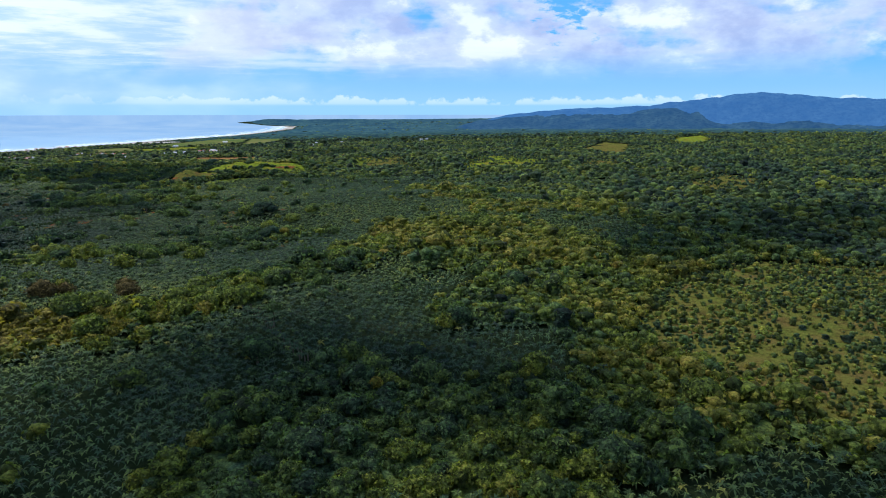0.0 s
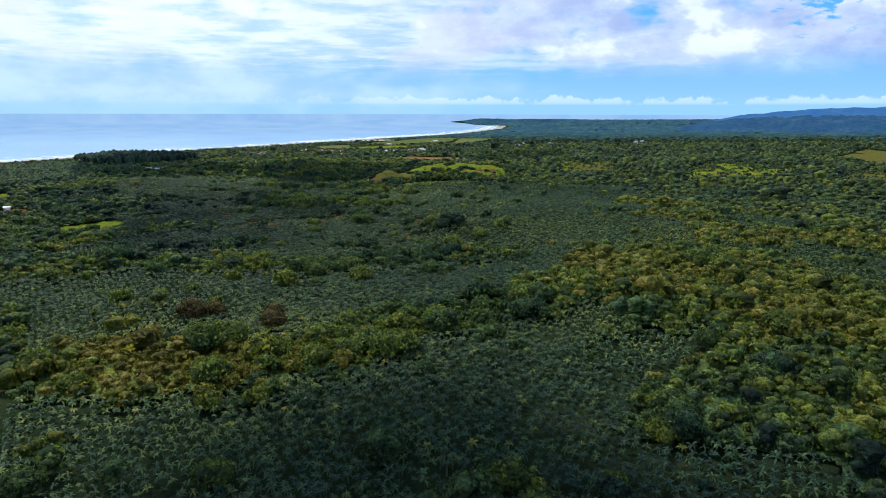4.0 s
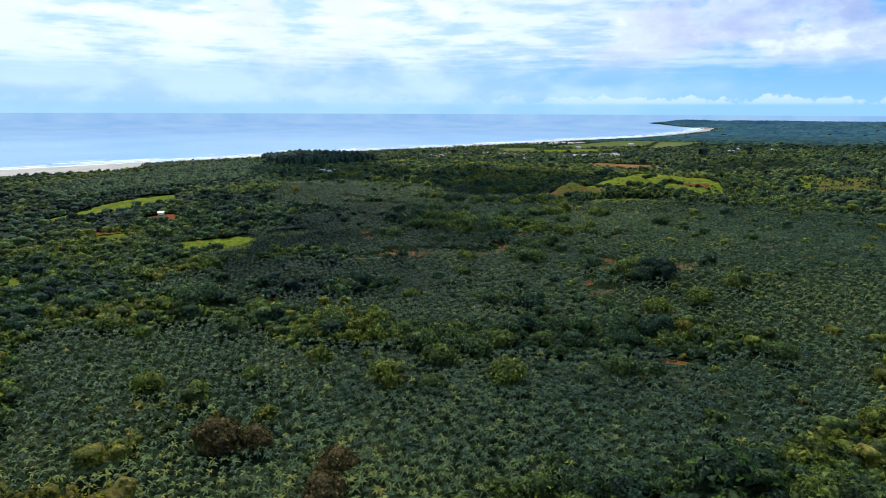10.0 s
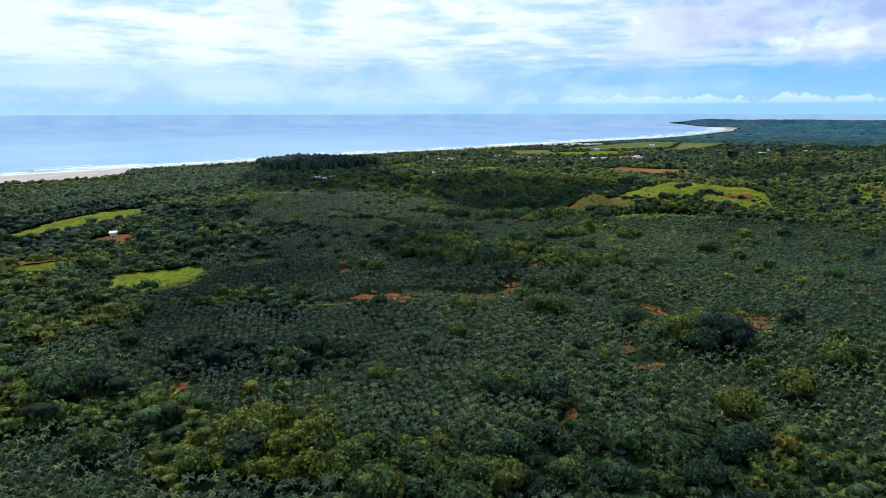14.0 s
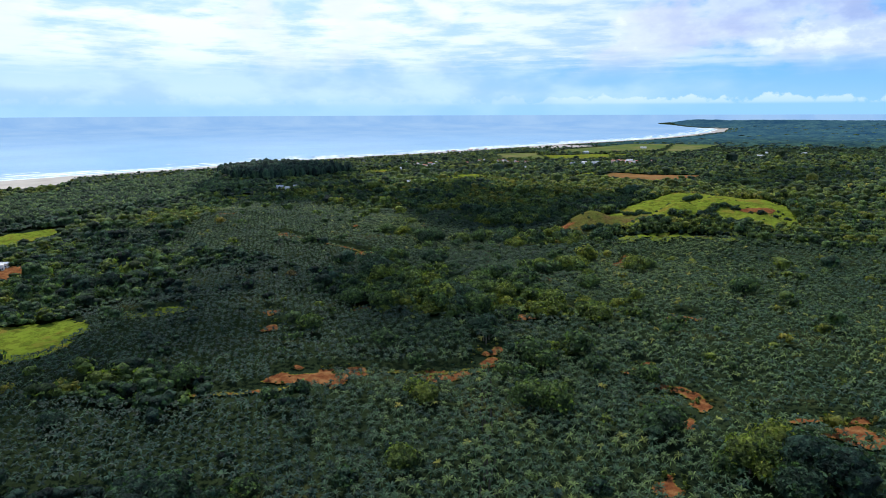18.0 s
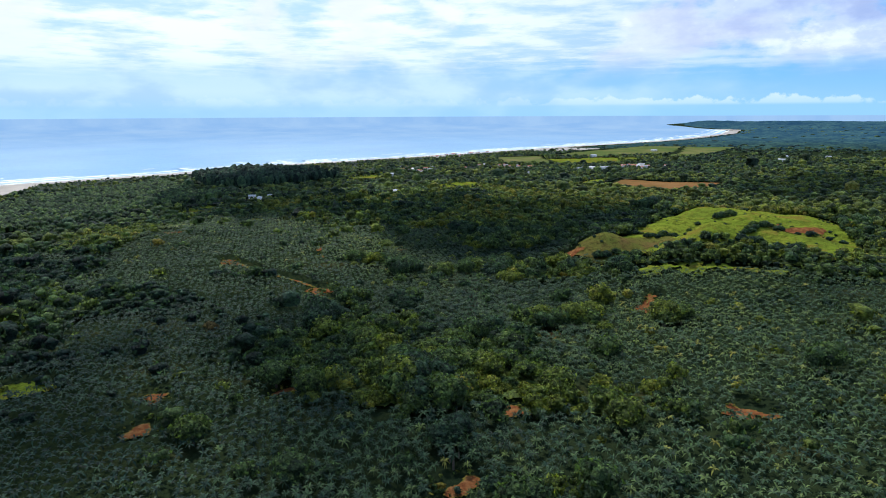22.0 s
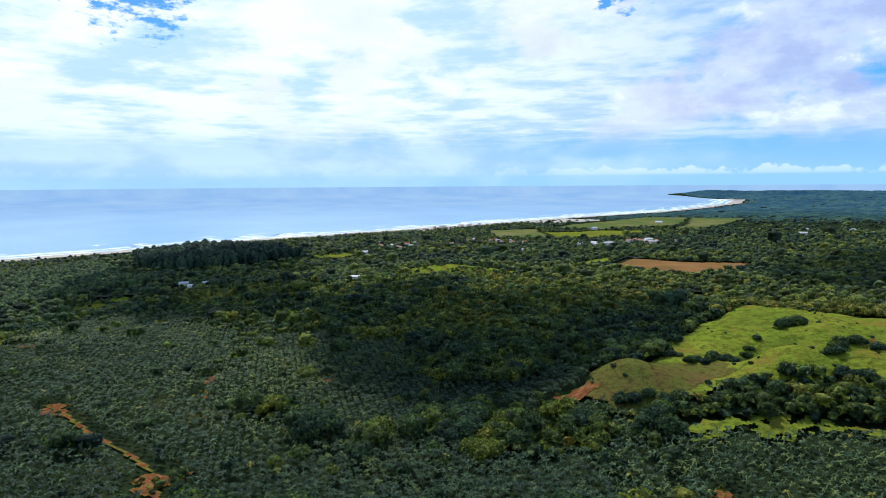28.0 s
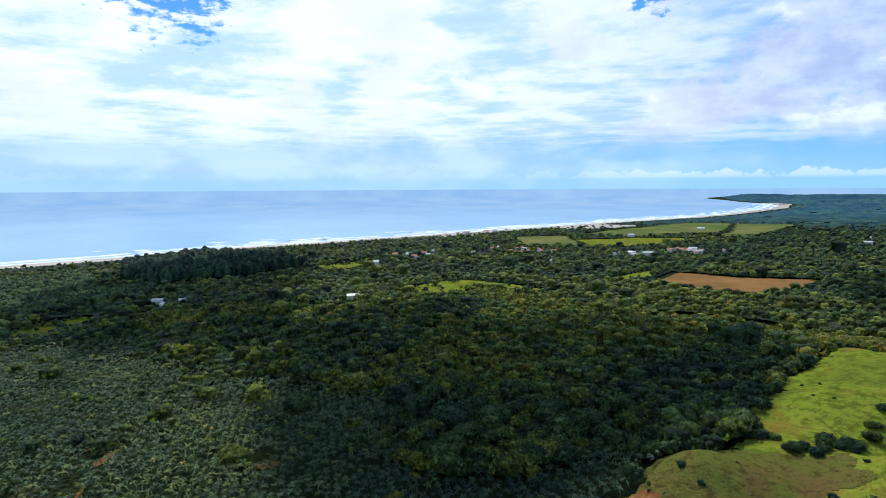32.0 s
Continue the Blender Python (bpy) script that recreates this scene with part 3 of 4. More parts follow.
dirt = "rutted orange dirt track through the palm plantation"
track([(-582, 928), (-554, 911), (-532, 899), (-499, 882)], 5, dirt)
track([(-713, 939), (-681, 937), (-644, 933), (-614, 932), (-587, 929)], 3.5, dirt)
track([(-382, 1058), (-374, 1036), (-368, 1012)], 4.5, dirt)
track([(-440, 650), (-425, 662), (-410, 676), (-404, 690)], 3, dirt)
track([(-395, 712), (-378, 722), (-362, 732), (-352, 750)], 2.2, dirt)

# where houses stand: x, y, length, width, turn, eaves, tiled
HOUSES = [(hx, hy, ln * 0.8, wd * 0.8, rng.uniform(-40, 40) + 30, rng.uniform(4.0, 5.5), False) for hx, hy, ln, wd in [
    (-873, 1366, 15, 9), (-1073, 1257, 14, 8), (-1040, 1248, 18, 8), (-1052, 1275, 10, 7), (-821, 726, 9, 6), (-812, 720, 6, 5), (-1148, 1685, 12, 9), (-913, 1884, 14, 9), (-875, 2063, 20, 12), (-850, 2080, 16, 11),
    (-838, 2058, 14, 10), (-825, 2095, 26, 12), (-961, 2900, 26, 14), (-1030, 2521, 24, 14), (-510, 2560, 22, 12), (-525, 2720, 24, 14), (-417, 2736, 18, 12), (-83, 2784, 20, 12), (-61, 2899, 18, 12), (-785, 2240, 20, 12)]]
for i in range(64):
    cx, cy, sx, sy = [(-1190, 1840, 40, 40), (-1080, 2025, 34, 30), (-785, 2205, 36, 26), (-1445, 2400, 22, 70)][i % 4]
    HOUSES.append((cx + rng.normal(0, sx), cy + rng.normal(0, sy), rng.uniform(6, 11), rng.uniform(5, 7), rng.uniform(0, 180), rng.uniform(3.2, 5.2), i % 3 > 0))
for h in HOUSES:
    far = h[1] > 1500
    OPEN.append(np.array(oval(h[0] + (9 if far else 5), h[1] - (28 if far else 14), 46 if far else 40, h[2] * 1.4, 108)))

# ---- unseen clouds that shade the land ----


def puff(r, cen, rad):
    """One rounded head of a heaped cloud."""
    th, a = np.linspace(0.12, math.pi - 0.12, 6), np.linspace(0, 2 * math.pi, 9, endpoint=False)
    k = rad * r.uniform(0.82, 1.18, (9, 6))
    p = np.stack([np.sin(th)[None] * np.cos(a)[:, None], np.sin(th)[None] * np.sin(a)[:, None], np.cos(th)[None] * 0.7 + 0 * a[:, None]], -1)
    return (cen + p * k[..., None]).reshape(-1, 3), grid_faces(9, 6, True)


def cumulus(over, label, dense=1.0, height=1500.0):
    """A cloud out of view, put between the sun and a stretch of land to shade it: over is the ring of that land."""
    r = np.random.default_rng(len(over) + int(abs(over[0][0])))
    p = np.array(over, float)
    lo, hi = p.min(0), p.max(0)
    gx, gy = np.meshgrid(np.arange(lo[0], hi[0], 25.0), np.arange(lo[1], hi[1], 25.0), indexing="ij")
    gx, gy = (gx + r.normal(0, 7, gx.shape)).ravel(), (gy + r.normal(0, 7, gy.shape)).ravel()
    ok = inside(gx, gy, p) & (r.random(gx.shape) < dense)
    base = np.array((lo + hi) / 2)
    co, fa, at = [], [], 0
    for x, y in zip(gx[ok], gy[ok]):
        deep = inside(np.array([x + 25, x - 25, x, x]), np.array([y, y, y + 25, y - 25]), p).mean()
        q, f = puff(r, np.array((x - base[0], y - base[1], r.uniform(0, 45) * deep)), r.uniform(17, 24) + 9 * deep)
        co.append(q), fa.append(f + at)
        at += len(q)
    ob = new("cumulus_cloud", mesh_of("cumulus_cloud", np.concatenate(co), np.concatenate(fa), CLOUD, smooth=True))
    ob.location = Vector((base[0], base[1], 0.0)) + sd * (height / sd.z)
    return tagged(ob, label, "cloud", kind="structure")


heaped = "heaped cumulus cloud out of view, shading the land"
cumulus([(-735, 1170), (-790, 1250), (-805, 1370), (-720, 1345), (-660, 1300), (-640, 1390), (-605, 1450), (-510, 1424), (-468, 1360), (-470, 1215), (-485, 1140), (-507, 1085), (-560, 1062), (-640, 1085)], heaped)
cumulus([(-1140, 1130), (-1240, 1200), (-1330, 1400), (-1330, 1590), (-1215, 1590), (-1080, 1470), (-930, 1330), (-800, 1215), (-850, 1120), (-960, 1085)], heaped, 0.75)
cumulus([(-455, 1700), (-470, 1860), (-400, 2080), (-300, 2150), (-230, 1900), (-290, 1670), (-390, 1640)], heaped)
# sparse puffs set very high, added only to dim these stretches softly
cumulus([(-215, 90), (-235, 230), (-130, 325), (10, 330), (85, 300), (95, 235), (150, 180), (165, 60), (0, 20)], "unseen high cloud puffs added to dim the land", 0.27, 6000.0)
cumulus([(-570, 620), (-610, 760), (-560, 890), (-470, 890), (-400, 800), (-330, 700), (-330, 600), (-430, 545)], "unseen high cloud puffs added to dim the land", 0.10, 6000.0)
cumulus([(130, 400), (240, 510), (420, 590), (560, 690), (580, 800), (420, 760), (275, 690), (180, 600), (135, 500)], heaped, 0.7, 3000.0)

# ---- plants ----
AX_A, AX_B = np.array([-10.0, 200.0]), np.array([-560.0, 1110.0])


def off_axis(x, y):
    """Distance from the stretch of land that is overflown."""
    d = AX_B - AX_A
    t = np.clip(((x - AX_A[0]) * d[0] + (y - AX_A[1]) * d[1]) / (d @ d), 0, 1)
    return np.hypot(x - AX_A[0] - t * d[0], y - AX_A[1] - t * d[1])


GROVE = [  # x, y, length, width, turn: stands of broadleaf trees among the palms
    (-256, 308, 120, 90, 40), (-160, 350, 130, 70, 60), (-100, 420, 110, 60, 60), (-30, 540, 190, 80, 30), (60, 520, 140, 130, 0),
    (-430, 480, 90, 40, 40), (-330, 520, 130, 30, 15), (-230, 560, 120, 34, 30), (-165, 615, 90, 40, 30), (-380, 585, 90, 40, 30),
    (-205, 725, 60, 34, 10), (-216, 744, 40, 30, 0), (-410, 835, 70, 50, 40), (-520, 895, 60, 30, 130), (-490, 1060, 120, 50, 20),
    (-680, 825, 130, 40, 30),
]
# the grove at -555, 1145 replaces palms to darken land in cloud shade
GROVE_B = [
    (-370, 1140, 170, 30, 25), (-740, 1250, 300, 200, 60), (-555, 1145, 150, 110, 30), (-560, 1300, 240, 160, 60), (160, 330, 240, 250, 0), (0, 210, 200, 120, 0),
    (-640, 520, 240, 120, 40), (-720, 700, 260, 120, 40), (-540, 560, 90, 60, 30), (-470, 640, 90, 40, 20), (-300, 880, 50, 30, 0), (-620, 740, 60, 30, 10), (-600, 1000, 60, 26, 30),
]


BLOCKS = [np.array(q, float) for q in (  # whole blocks of the plantation, and a hedge of trees between two of them
    [(-460, 424), (-260, 530), (-81, 629), (-54, 560), (-92, 493), (-169, 445), (-288, 405), (-371, 367)],
    [(-193, 313), (-161, 336), (-129, 342), (-112, 410), (-55, 450), (-14, 515), (-15, 440), (5, 421), (-41, 354), (-120, 318), (-174, 295)],
    [(-157, 675), (0, 690), (-13, 761), (-75, 1040), (-282, 1065), (-330, 1000), (-211, 700)],
    [(-413, 996), (-230, 1095), (-128, 1130), (-100, 732), (-160, 650), (-190, 660), (-275, 740)],
)]
HEDGE = np.array([(-158, 424), (-112, 471), (-80, 487), (-52, 531), (-14, 612), (-12, 532), (-63, 469), (-118, 419)], float)


def palmy(x, y):
    """Where oil palms grow: above 0.5."""
    v = clouded(x + 300, y, 140) * 0.75 + clouded(x, y + 500, 40) * 0.6 + 0.05
    v = np.where(off_axis(x, y) > 430, v - 0.12, v)
    v = np.where((y > 1150) | (shore(x, y) < 620), v - 0.5, v)
    v = np.where(x < -640 - 0.9 * (y - 700) + 60 * (lump(x, y, 80) - 0.5), v - 0.3, v)
    v = np.where((x > 10 + 80 * (lump(x, y, 90) - 0.5)) & (y > 330), v - 0.3, v)
    for gx, gy, a, b, turn in GROVE + GROVE_B:
        c, s = math.cos(radians(turn)), math.sin(radians(turn))
        u, w = (x - gx) * c + (y - gy) * s, -(x - gx) * s + (y - gy) * c
        v = v - np.exp(-((u / a * 1.9) ** 2 + (w / b * 1.9) ** 2) ** 1.5) * 0.6
    u, w = x + 22 * (clouded(x, y, 26) - 0.5), y + 22 * (clouded(x + 90, y, 26) - 0.5)
    for ring in BLOCKS:
        v = np.where(inside(u, w, ring), np.maximum(v, 0.36 + 0.42 * clouded(x, y + 300, 34)), v)
    return np.where(inside(u, w, HEDGE), 0.2, v)


TONE = [  # x, y, radius, shift: paler or darker kinds of plants, with patches of sun and cloud shade put into the tint
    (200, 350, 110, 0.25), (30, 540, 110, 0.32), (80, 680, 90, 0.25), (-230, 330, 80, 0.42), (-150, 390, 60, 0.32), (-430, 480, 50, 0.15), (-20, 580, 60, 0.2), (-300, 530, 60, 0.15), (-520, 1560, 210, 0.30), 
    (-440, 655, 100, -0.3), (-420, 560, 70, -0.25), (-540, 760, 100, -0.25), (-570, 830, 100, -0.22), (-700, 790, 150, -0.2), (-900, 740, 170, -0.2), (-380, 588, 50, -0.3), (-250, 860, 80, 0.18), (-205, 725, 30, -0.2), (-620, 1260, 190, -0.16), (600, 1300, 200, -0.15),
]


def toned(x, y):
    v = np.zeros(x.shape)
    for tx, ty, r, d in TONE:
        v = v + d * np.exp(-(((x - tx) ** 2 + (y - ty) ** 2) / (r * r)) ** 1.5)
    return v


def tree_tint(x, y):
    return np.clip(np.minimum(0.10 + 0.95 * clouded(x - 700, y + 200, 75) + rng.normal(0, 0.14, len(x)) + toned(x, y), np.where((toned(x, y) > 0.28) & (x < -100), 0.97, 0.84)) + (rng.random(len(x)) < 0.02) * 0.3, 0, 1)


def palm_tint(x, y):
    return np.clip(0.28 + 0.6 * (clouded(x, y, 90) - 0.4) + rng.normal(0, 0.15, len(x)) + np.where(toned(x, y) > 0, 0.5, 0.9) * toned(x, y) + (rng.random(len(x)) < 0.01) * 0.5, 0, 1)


def is_open(x, y, grow=0.0):
    hit = np.zeros(x.shape, bool)
    for p in OPEN:
        c = p.mean(0)
        q = c + (p - c) * (1 + grow)
        lo, hi = q.min(0), q.max(0)
        near = (x > lo[0]) & (x < hi[0]) & (y > lo[1]) & (y < hi[1])
        if near.any():
            hit[near] |= inside(x[near], y[near], q)
    return hit


def frond_ring(count, length, width, segs, seed, droop=1.0):
    """A palm's crown: arching fronds round a heart. Returns points and triangles."""
    r = np.random.default_rng(seed)
    pts, tris = [], []
    for i in range(count):
        a = 2.399963 * i + r.uniform(-0.2, 0.2)
        rise = r.uniform(0.1, 1.15) if count > 6 else r.uniform(0.3, 0.8)
        ln = length * r.uniform(0.82, 1.12)
        t = np.linspace(0, 1, segs + 1)
        out = ln * t * math.cos(rise * 0.6) * (1 - 0.12 * t)
        up = ln * (math.sin(rise) * t - droop * (0.55 + 0.35 * (1 - rise)) * t ** 2.2)
        wd = width * np.array([0.35, 1.0, 0.9, 0.5, 0.05])[np.round(np.linspace(0, 4, segs + 1)).astype(int)] / 2
        roll = r.uniform(-0.5, 0.5)
        ca, sa = math.cos(a), math.sin(a)
        base = len(pts)
        for k in range(segs + 1):
            for sgn in (-1, 1) if k < segs else (0,):
                w = wd[k] * sgn
                pts.append((out[k] * ca - w * sa, out[k] * sa + w * ca, up[k] + w * roll))
        for k in range(segs - 1):
            b = base + 2 * k
            tris += [(b, b + 2, b + 1), (b + 1, b + 2, b + 3)]
        b = base + 2 * (segs - 1)
        tris.append((b, b + 2, b + 1))
    return np.array(pts), np.array(tris)


def stem(h, r0, r1, n=5, z0=0.0):
    a = np.linspace(0, 2 * math.pi, n, endpoint=False)
    low = np.stack([np.cos(a) * r0, np.sin(a) * r0, np.full(n, z0)], 1)
    top = np.stack([np.cos(a) * r1, np.sin(a) * r1, np.full(n, h)], 1)
    t = [q for i in range(n) for q in ((i, (i + 1) % n, n + i), ((i + 1) % n, n + (i + 1) % n, n + i))]
    return np.concatenate([low, top]), np.array(t)


def join(*parts):
    """Points, triangles and material numbers of several pieces in one."""
    pts, tris, idx, at = [], [], [], 0
    for p, t, m in parts:
        pts.append(p), tris.append(t + at), idx.append(np.full(len(t), m))
        at += len(p)
    return np.concatenate(pts), np.concatenate(tris), np.concatenate(idx)


def lobe(r, cen, rad, rows, cols, flat=0.85):
    """One rounded bough of a crown, rough in outline and open below."""
    pts = [cen + np.array((0, 0, rad * flat * r.uniform(0.9, 1.1)))]
    spin = r.uniform(0, 6.28)
    for i in range(1, rows + 1):
        th = i / rows * 2.2
        for j in range(cols):
            a = spin + 2 * math.pi * (j + 0.5 * (i % 2)) / cols
            k = rad * r.uniform(0.66, 1.3)
            pts.append(cen + k * np.array((math.sin(th) * math.cos(a), math.sin(th) * math.sin(a), math.cos(th) * flat)))
    tris = [(0, 1 + j, 1 + (j + 1) % cols) for j in range(cols)]
    for i in range(rows - 1):
        for j in range(cols):
            a, b = 1 + i * cols + j, 1 + i * cols + (j + 1) % cols
            tris += [(a, a + cols, b), (b, a + cols, b + cols)]
    return np.array(pts), np.array(tris)


def crown_of(seed, wide, tall, base, leafs, size, lobes=7, rows=3, cols=7):
    """A broad crown: several rounded boughs with leaf sprays standing out of them, uneven in outline."""
    r = np.random.default_rng(seed)
    a = r.uniform(0, 6.28) + 2.399963 * np.arange(lobes)
    q = np.sqrt((np.arange(lobes) + 0.3) / lobes) * wide * 0.30
    lift = base + tall * (0.62 - 0.32 * (q / (wide * 0.3)) ** 2) * r.uniform(0.8, 1.15, lobes)
    cen = np.stack([np.cos(a) * q, np.sin(a) * q, lift], 1)
    rad = wide * r.uniform(0.20, 0.30, lobes) * (1.25 if lobes < 4 else 1.0)
    parts = [(*lobe(r, cen[m], rad[m], rows, cols), 0) for m in range(lobes)]
    if leafs:
        k = r.integers(0, lobes, leafs)
        d = r.normal(size=(leafs, 3))
        d[:, 2] = np.abs(d[:, 2]) * 0.9 - 0.25
        d /= np.linalg.norm(d, axis=1)[:, None]
        c = cen[k] + d * (rad[k] * r.uniform(0.9, 1.32, leafs))[:, None] * np.array([1, 1, 0.85])
        nrm = d + r.normal(size=(leafs, 3)) * 0.4
        nrm /= np.linalg.norm(nrm, axis=1)[:, None]
        u = np.cross(nrm, r.normal(size=(leafs, 3)))
        u /= np.linalg.norm(u, axis=1)[:, None]
        v = np.cross(nrm, u)
        s = (size * r.uniform(0.6, 1.3, leafs))[:, None]
        pts = np.stack([c - u * s * 0.6 - v * s * 0.4, c + u * s * 0.1 + v * s * 0.6 + nrm * s * 0.1, c + u * s * 0.7 - v * s * 0.25], 1).reshape(-1, 3)
        parts.append((pts, np.arange(leafs)[:, None] * 3 + [0, 1, 2], 0))
    return parts


def clump_of(seed, wide, tall, rows=3, cols=7):
    """A far crown: a rough lumpy dome."""
    r = np.random.default_rng(seed)
    pts = [(0, 0, tall)]
    for i in range(1, rows + 1):
        th = i / rows * 1.9
        for j in range(cols):
            a = 2 * math.pi * (j + 0.5 * (i % 2)) / cols + r.uniform(-0.2, 0.2)
            k = r.uniform(0.6, 1.3)
            pts.append((wide / 2 * math.sin(th) * math.cos(a) * k, wide / 2 * math.sin(th) * math.sin(a) * k, tall * (0.45 + 0.55 * math.cos(th) * r.uniform(0.8, 1.2))))
    tris = [(0, 1 + j, 1 + (j + 1) % cols) for j in range(cols)]
    for i in range(rows - 1):
        for j in range(cols):
            a, b = 1 + i * cols + j, 1 + i * cols + (j + 1) % cols
            tris += [(a, a + cols, b), (b, a + cols, b + cols)]
    return np.array(pts), np.array(tris)


TIMBER = np.array([(-1025, 700), (-1092, 1005), (-1120, 1122), (-1140, 1280), (-1250, 1262), (-1400, 1330), (-1440, 1330), (-1400, 1150), (-1330, 980), (-1290, 860), (-1190, 740)], float)
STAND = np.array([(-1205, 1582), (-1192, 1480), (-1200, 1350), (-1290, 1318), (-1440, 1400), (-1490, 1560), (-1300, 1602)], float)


def in_stand(x, y, which=None):
    u, v = x + 34 * (clouded(x, y, 50) - 0.5), y + 34 * (clouded(x + 70, y, 50) - 0.5)
    return inside(u, v, which) if which is not None else inside(u, v, TIMBER) | inside(u, v, STAND)


def by_the_sea(x, y):
    """Plants stay low near the shore."""
    return np.clip(0.5 + (shore(x, y) - 80) / 500, 0.5, 1.0)


def scatter(name, kinds, x, y, scale, tint, mats, label, category):
    """Many plants as one object: each takes one of the kinds (points, triangles, material numbers)."""
    z, low = ground_z(x, y), by_the_sea(x, y)
    x, y, z, k = reach(x, y, z)
    scale = scale * k * low
    which = rng.integers(0, len(kinds), len(x))
    turn = rng.uniform(0, 2 * math.pi, len(x))
    co, fa, ix, tn, at = [], [], [], [], 0
    for w, (p, t, m) in enumerate(kinds):
        s = which == w
        if not s.any():
            continue
        c, sn, sc = np.cos(turn[s])[:, None], np.sin(turn[s])[:, None], scale[s][:, None]
        v = np.stack([x[s][:, None] + sc * (c * p[:, 0] - sn * p[:, 1]), y[s][:, None] + sc * (sn * p[:, 0] + c * p[:, 1]), z[s][:, None] + sc * p[:, 2]], -1)
        n = s.sum()
        co.append(v.reshape(-1, 3))
        fa.append((t[None] + at + (np.arange(n) * len(p))[:, None, None]).reshape(-1, 3))
        ix.append(np.tile(m, n)), tn.append(np.repeat(tint[s], len(p)))
        at += n * len(p)
    ob = new(name, mesh_of(name, np.concatenate(co), np.concatenate(fa), mats, np.concatenate(tn), np.concatenate(ix), True))
    return tagged(ob, label, category, kind="stuff")


def hexes(step, lo, hi, jitter, turn=0.35):
    """Planting places on a three-cornered grid."""
    c = (np.array(lo) + np.array(hi)) / 2
    half = np.hypot(*(np.array(hi) - np.array(lo))) / 2
    u, v = np.meshgrid(np.arange(-half, half, step), np.arange(-half, half, step * 0.866), indexing="ij")
    u = u + (np.arange(u.shape[1]) % 2) * step / 2
    x = c[0] + u * math.cos(turn) - v * math.sin(turn)
    y = c[1] + u * math.sin(turn) + v * math.cos(turn)
    x, y = x.ravel(), y.ravel()
    ok = (x > lo[0]) & (x < hi[0]) & (y > lo[1]) & (y < hi[1])
    x, y = x[ok], y[ok]
    return x + rng.normal(0, jitter, len(x)), y + rng.normal(0, jitter, len(x))


def seen_land(x, y):
    """The land that lies before the walk, as far as it is ever in view."""
    wedge = (x > -0.75 * y - 40) | (y > 204 - 0.39 * x)
    return (y > 150) & (x < 0.73 * y + 35) & wedge & (shore(x, y) > np.interp(y, [1080, 1180], [240, 78]))


palm_near = [join((*frond_ring(22, 2.6, 0.50, 2, s, 1.0), 0)) for s in range(6)]
palm_near = [(p + [0, 0, 4.2], t, m) for p, t, m in palm_near]
palm_mid = [join((*frond_ring(9, 2.4, 0.76, 2, s + 20), 0)) for s in range(5)]
palm_mid = [(p + [0, 0, 4.2], t, m) for p, t, m in palm_mid]
palm_far = [join((*frond_ring(6, 4.0, 1.4, 2, s + 40, 0.8), 0)) for s in range(4)]
palm_far = [(p + [0, 0, 4.2], t, m) for p, t, m in palm_far]
tree_near = [join(*crown_of(s, 9.0, 5.6, 2.0, 240, 0.95, 4, 2, 5)) for s in range(6)]
tree_mid = [join(*crown_of(s + 30, 9.4, 5.4, 1.8, 26, 1.5, 2, 2, 5)) for s in range(6)]
tree_far = [join((*clump_of(s + 60, 8.8, 6.6, 2, 5), 0)) for s in range(8)]
tree_farthest = [(p * [1, 1, 0.5], t, m) for p, t, m in (join((*clump_of(s, 10, 8.0, 2, 6), 0)) for s in range(8))]

# near and middle ground
x, y = hexes(4.15, (-1300, -50), (700, 1500), 0.5)
d = off_axis(x, y)
ok = (d < 430) & seen_land(x, y) & ~is_open(x, y)
x, y, d = x[ok], y[ok], d[ok]
v = palmy(x, y) + rng.normal(0, 0.04, len(x))
palm = (v > 0.5) & (rng.random(len(x)) < 0.95)
pt = palm_tint(x, y)
ps = rng.uniform(0.85, 1.22, len(x)) * (0.85 + 0.3 * clouded(x, y, 30))
# the palms nearest to the line of flight stand as things of their own
order = np.argsort(np.where(palm, d, 1e9))[:250]
own = np.zeros(len(x), bool)
own[order] = True
PALMS = list(zip(x[own], y[own], ps[own], pt[own]))
n0 = palm & (d < 80) & ~own
n1 = palm & (d >= 80)
mats_p, mats_t = [PALM, BARK], [TREE, BARK]
scatter("oil_palm_plantation", palm_near, x[n0], y[n0], ps[n0], pt[n0], mats_p, "dense rows of dark green oil palms", "palm plantation")
scatter("oil_palm_plantation", palm_mid, x[n1], y[n1], ps[n1], pt[n1], mats_p, "dense rows of dark green oil palms", "palm plantation")

x, y = hexes(6.6, (-1300, -50), (700, 1500), 1.5, 0.9)
d = off_axis(x, y)
ok = (d < 430) & seen_land(x, y) & ~is_open(x, y, -0.02)
x, y, d = x[ok], y[ok], d[ok]
v = palmy(x, y)
tree = (v < 0.51) | (rng.random(len(x)) < 0.045)


tt = tree_tint(x, y)
ts = rng.lognormal(-0.2, 0.32, len(x)) * (0.75 + 0.5 * clouded(x, y, 60))
n0 = tree & (d < 100)
n1 = tree & (d >= 100)
scatter("broadleaf_woodland", tree_near, x[n0], y[n0], ts[n0], tt[n0], mats_t, "mixed green and yellowish broadleaf trees with rounded crowns", "trees")
scatter("broadleaf_woodland", tree_mid, x[n1], y[n1], ts[n1], tt[n1], mats_t, "mixed green and yellowish broadleaf trees with rounded crowns", "trees")

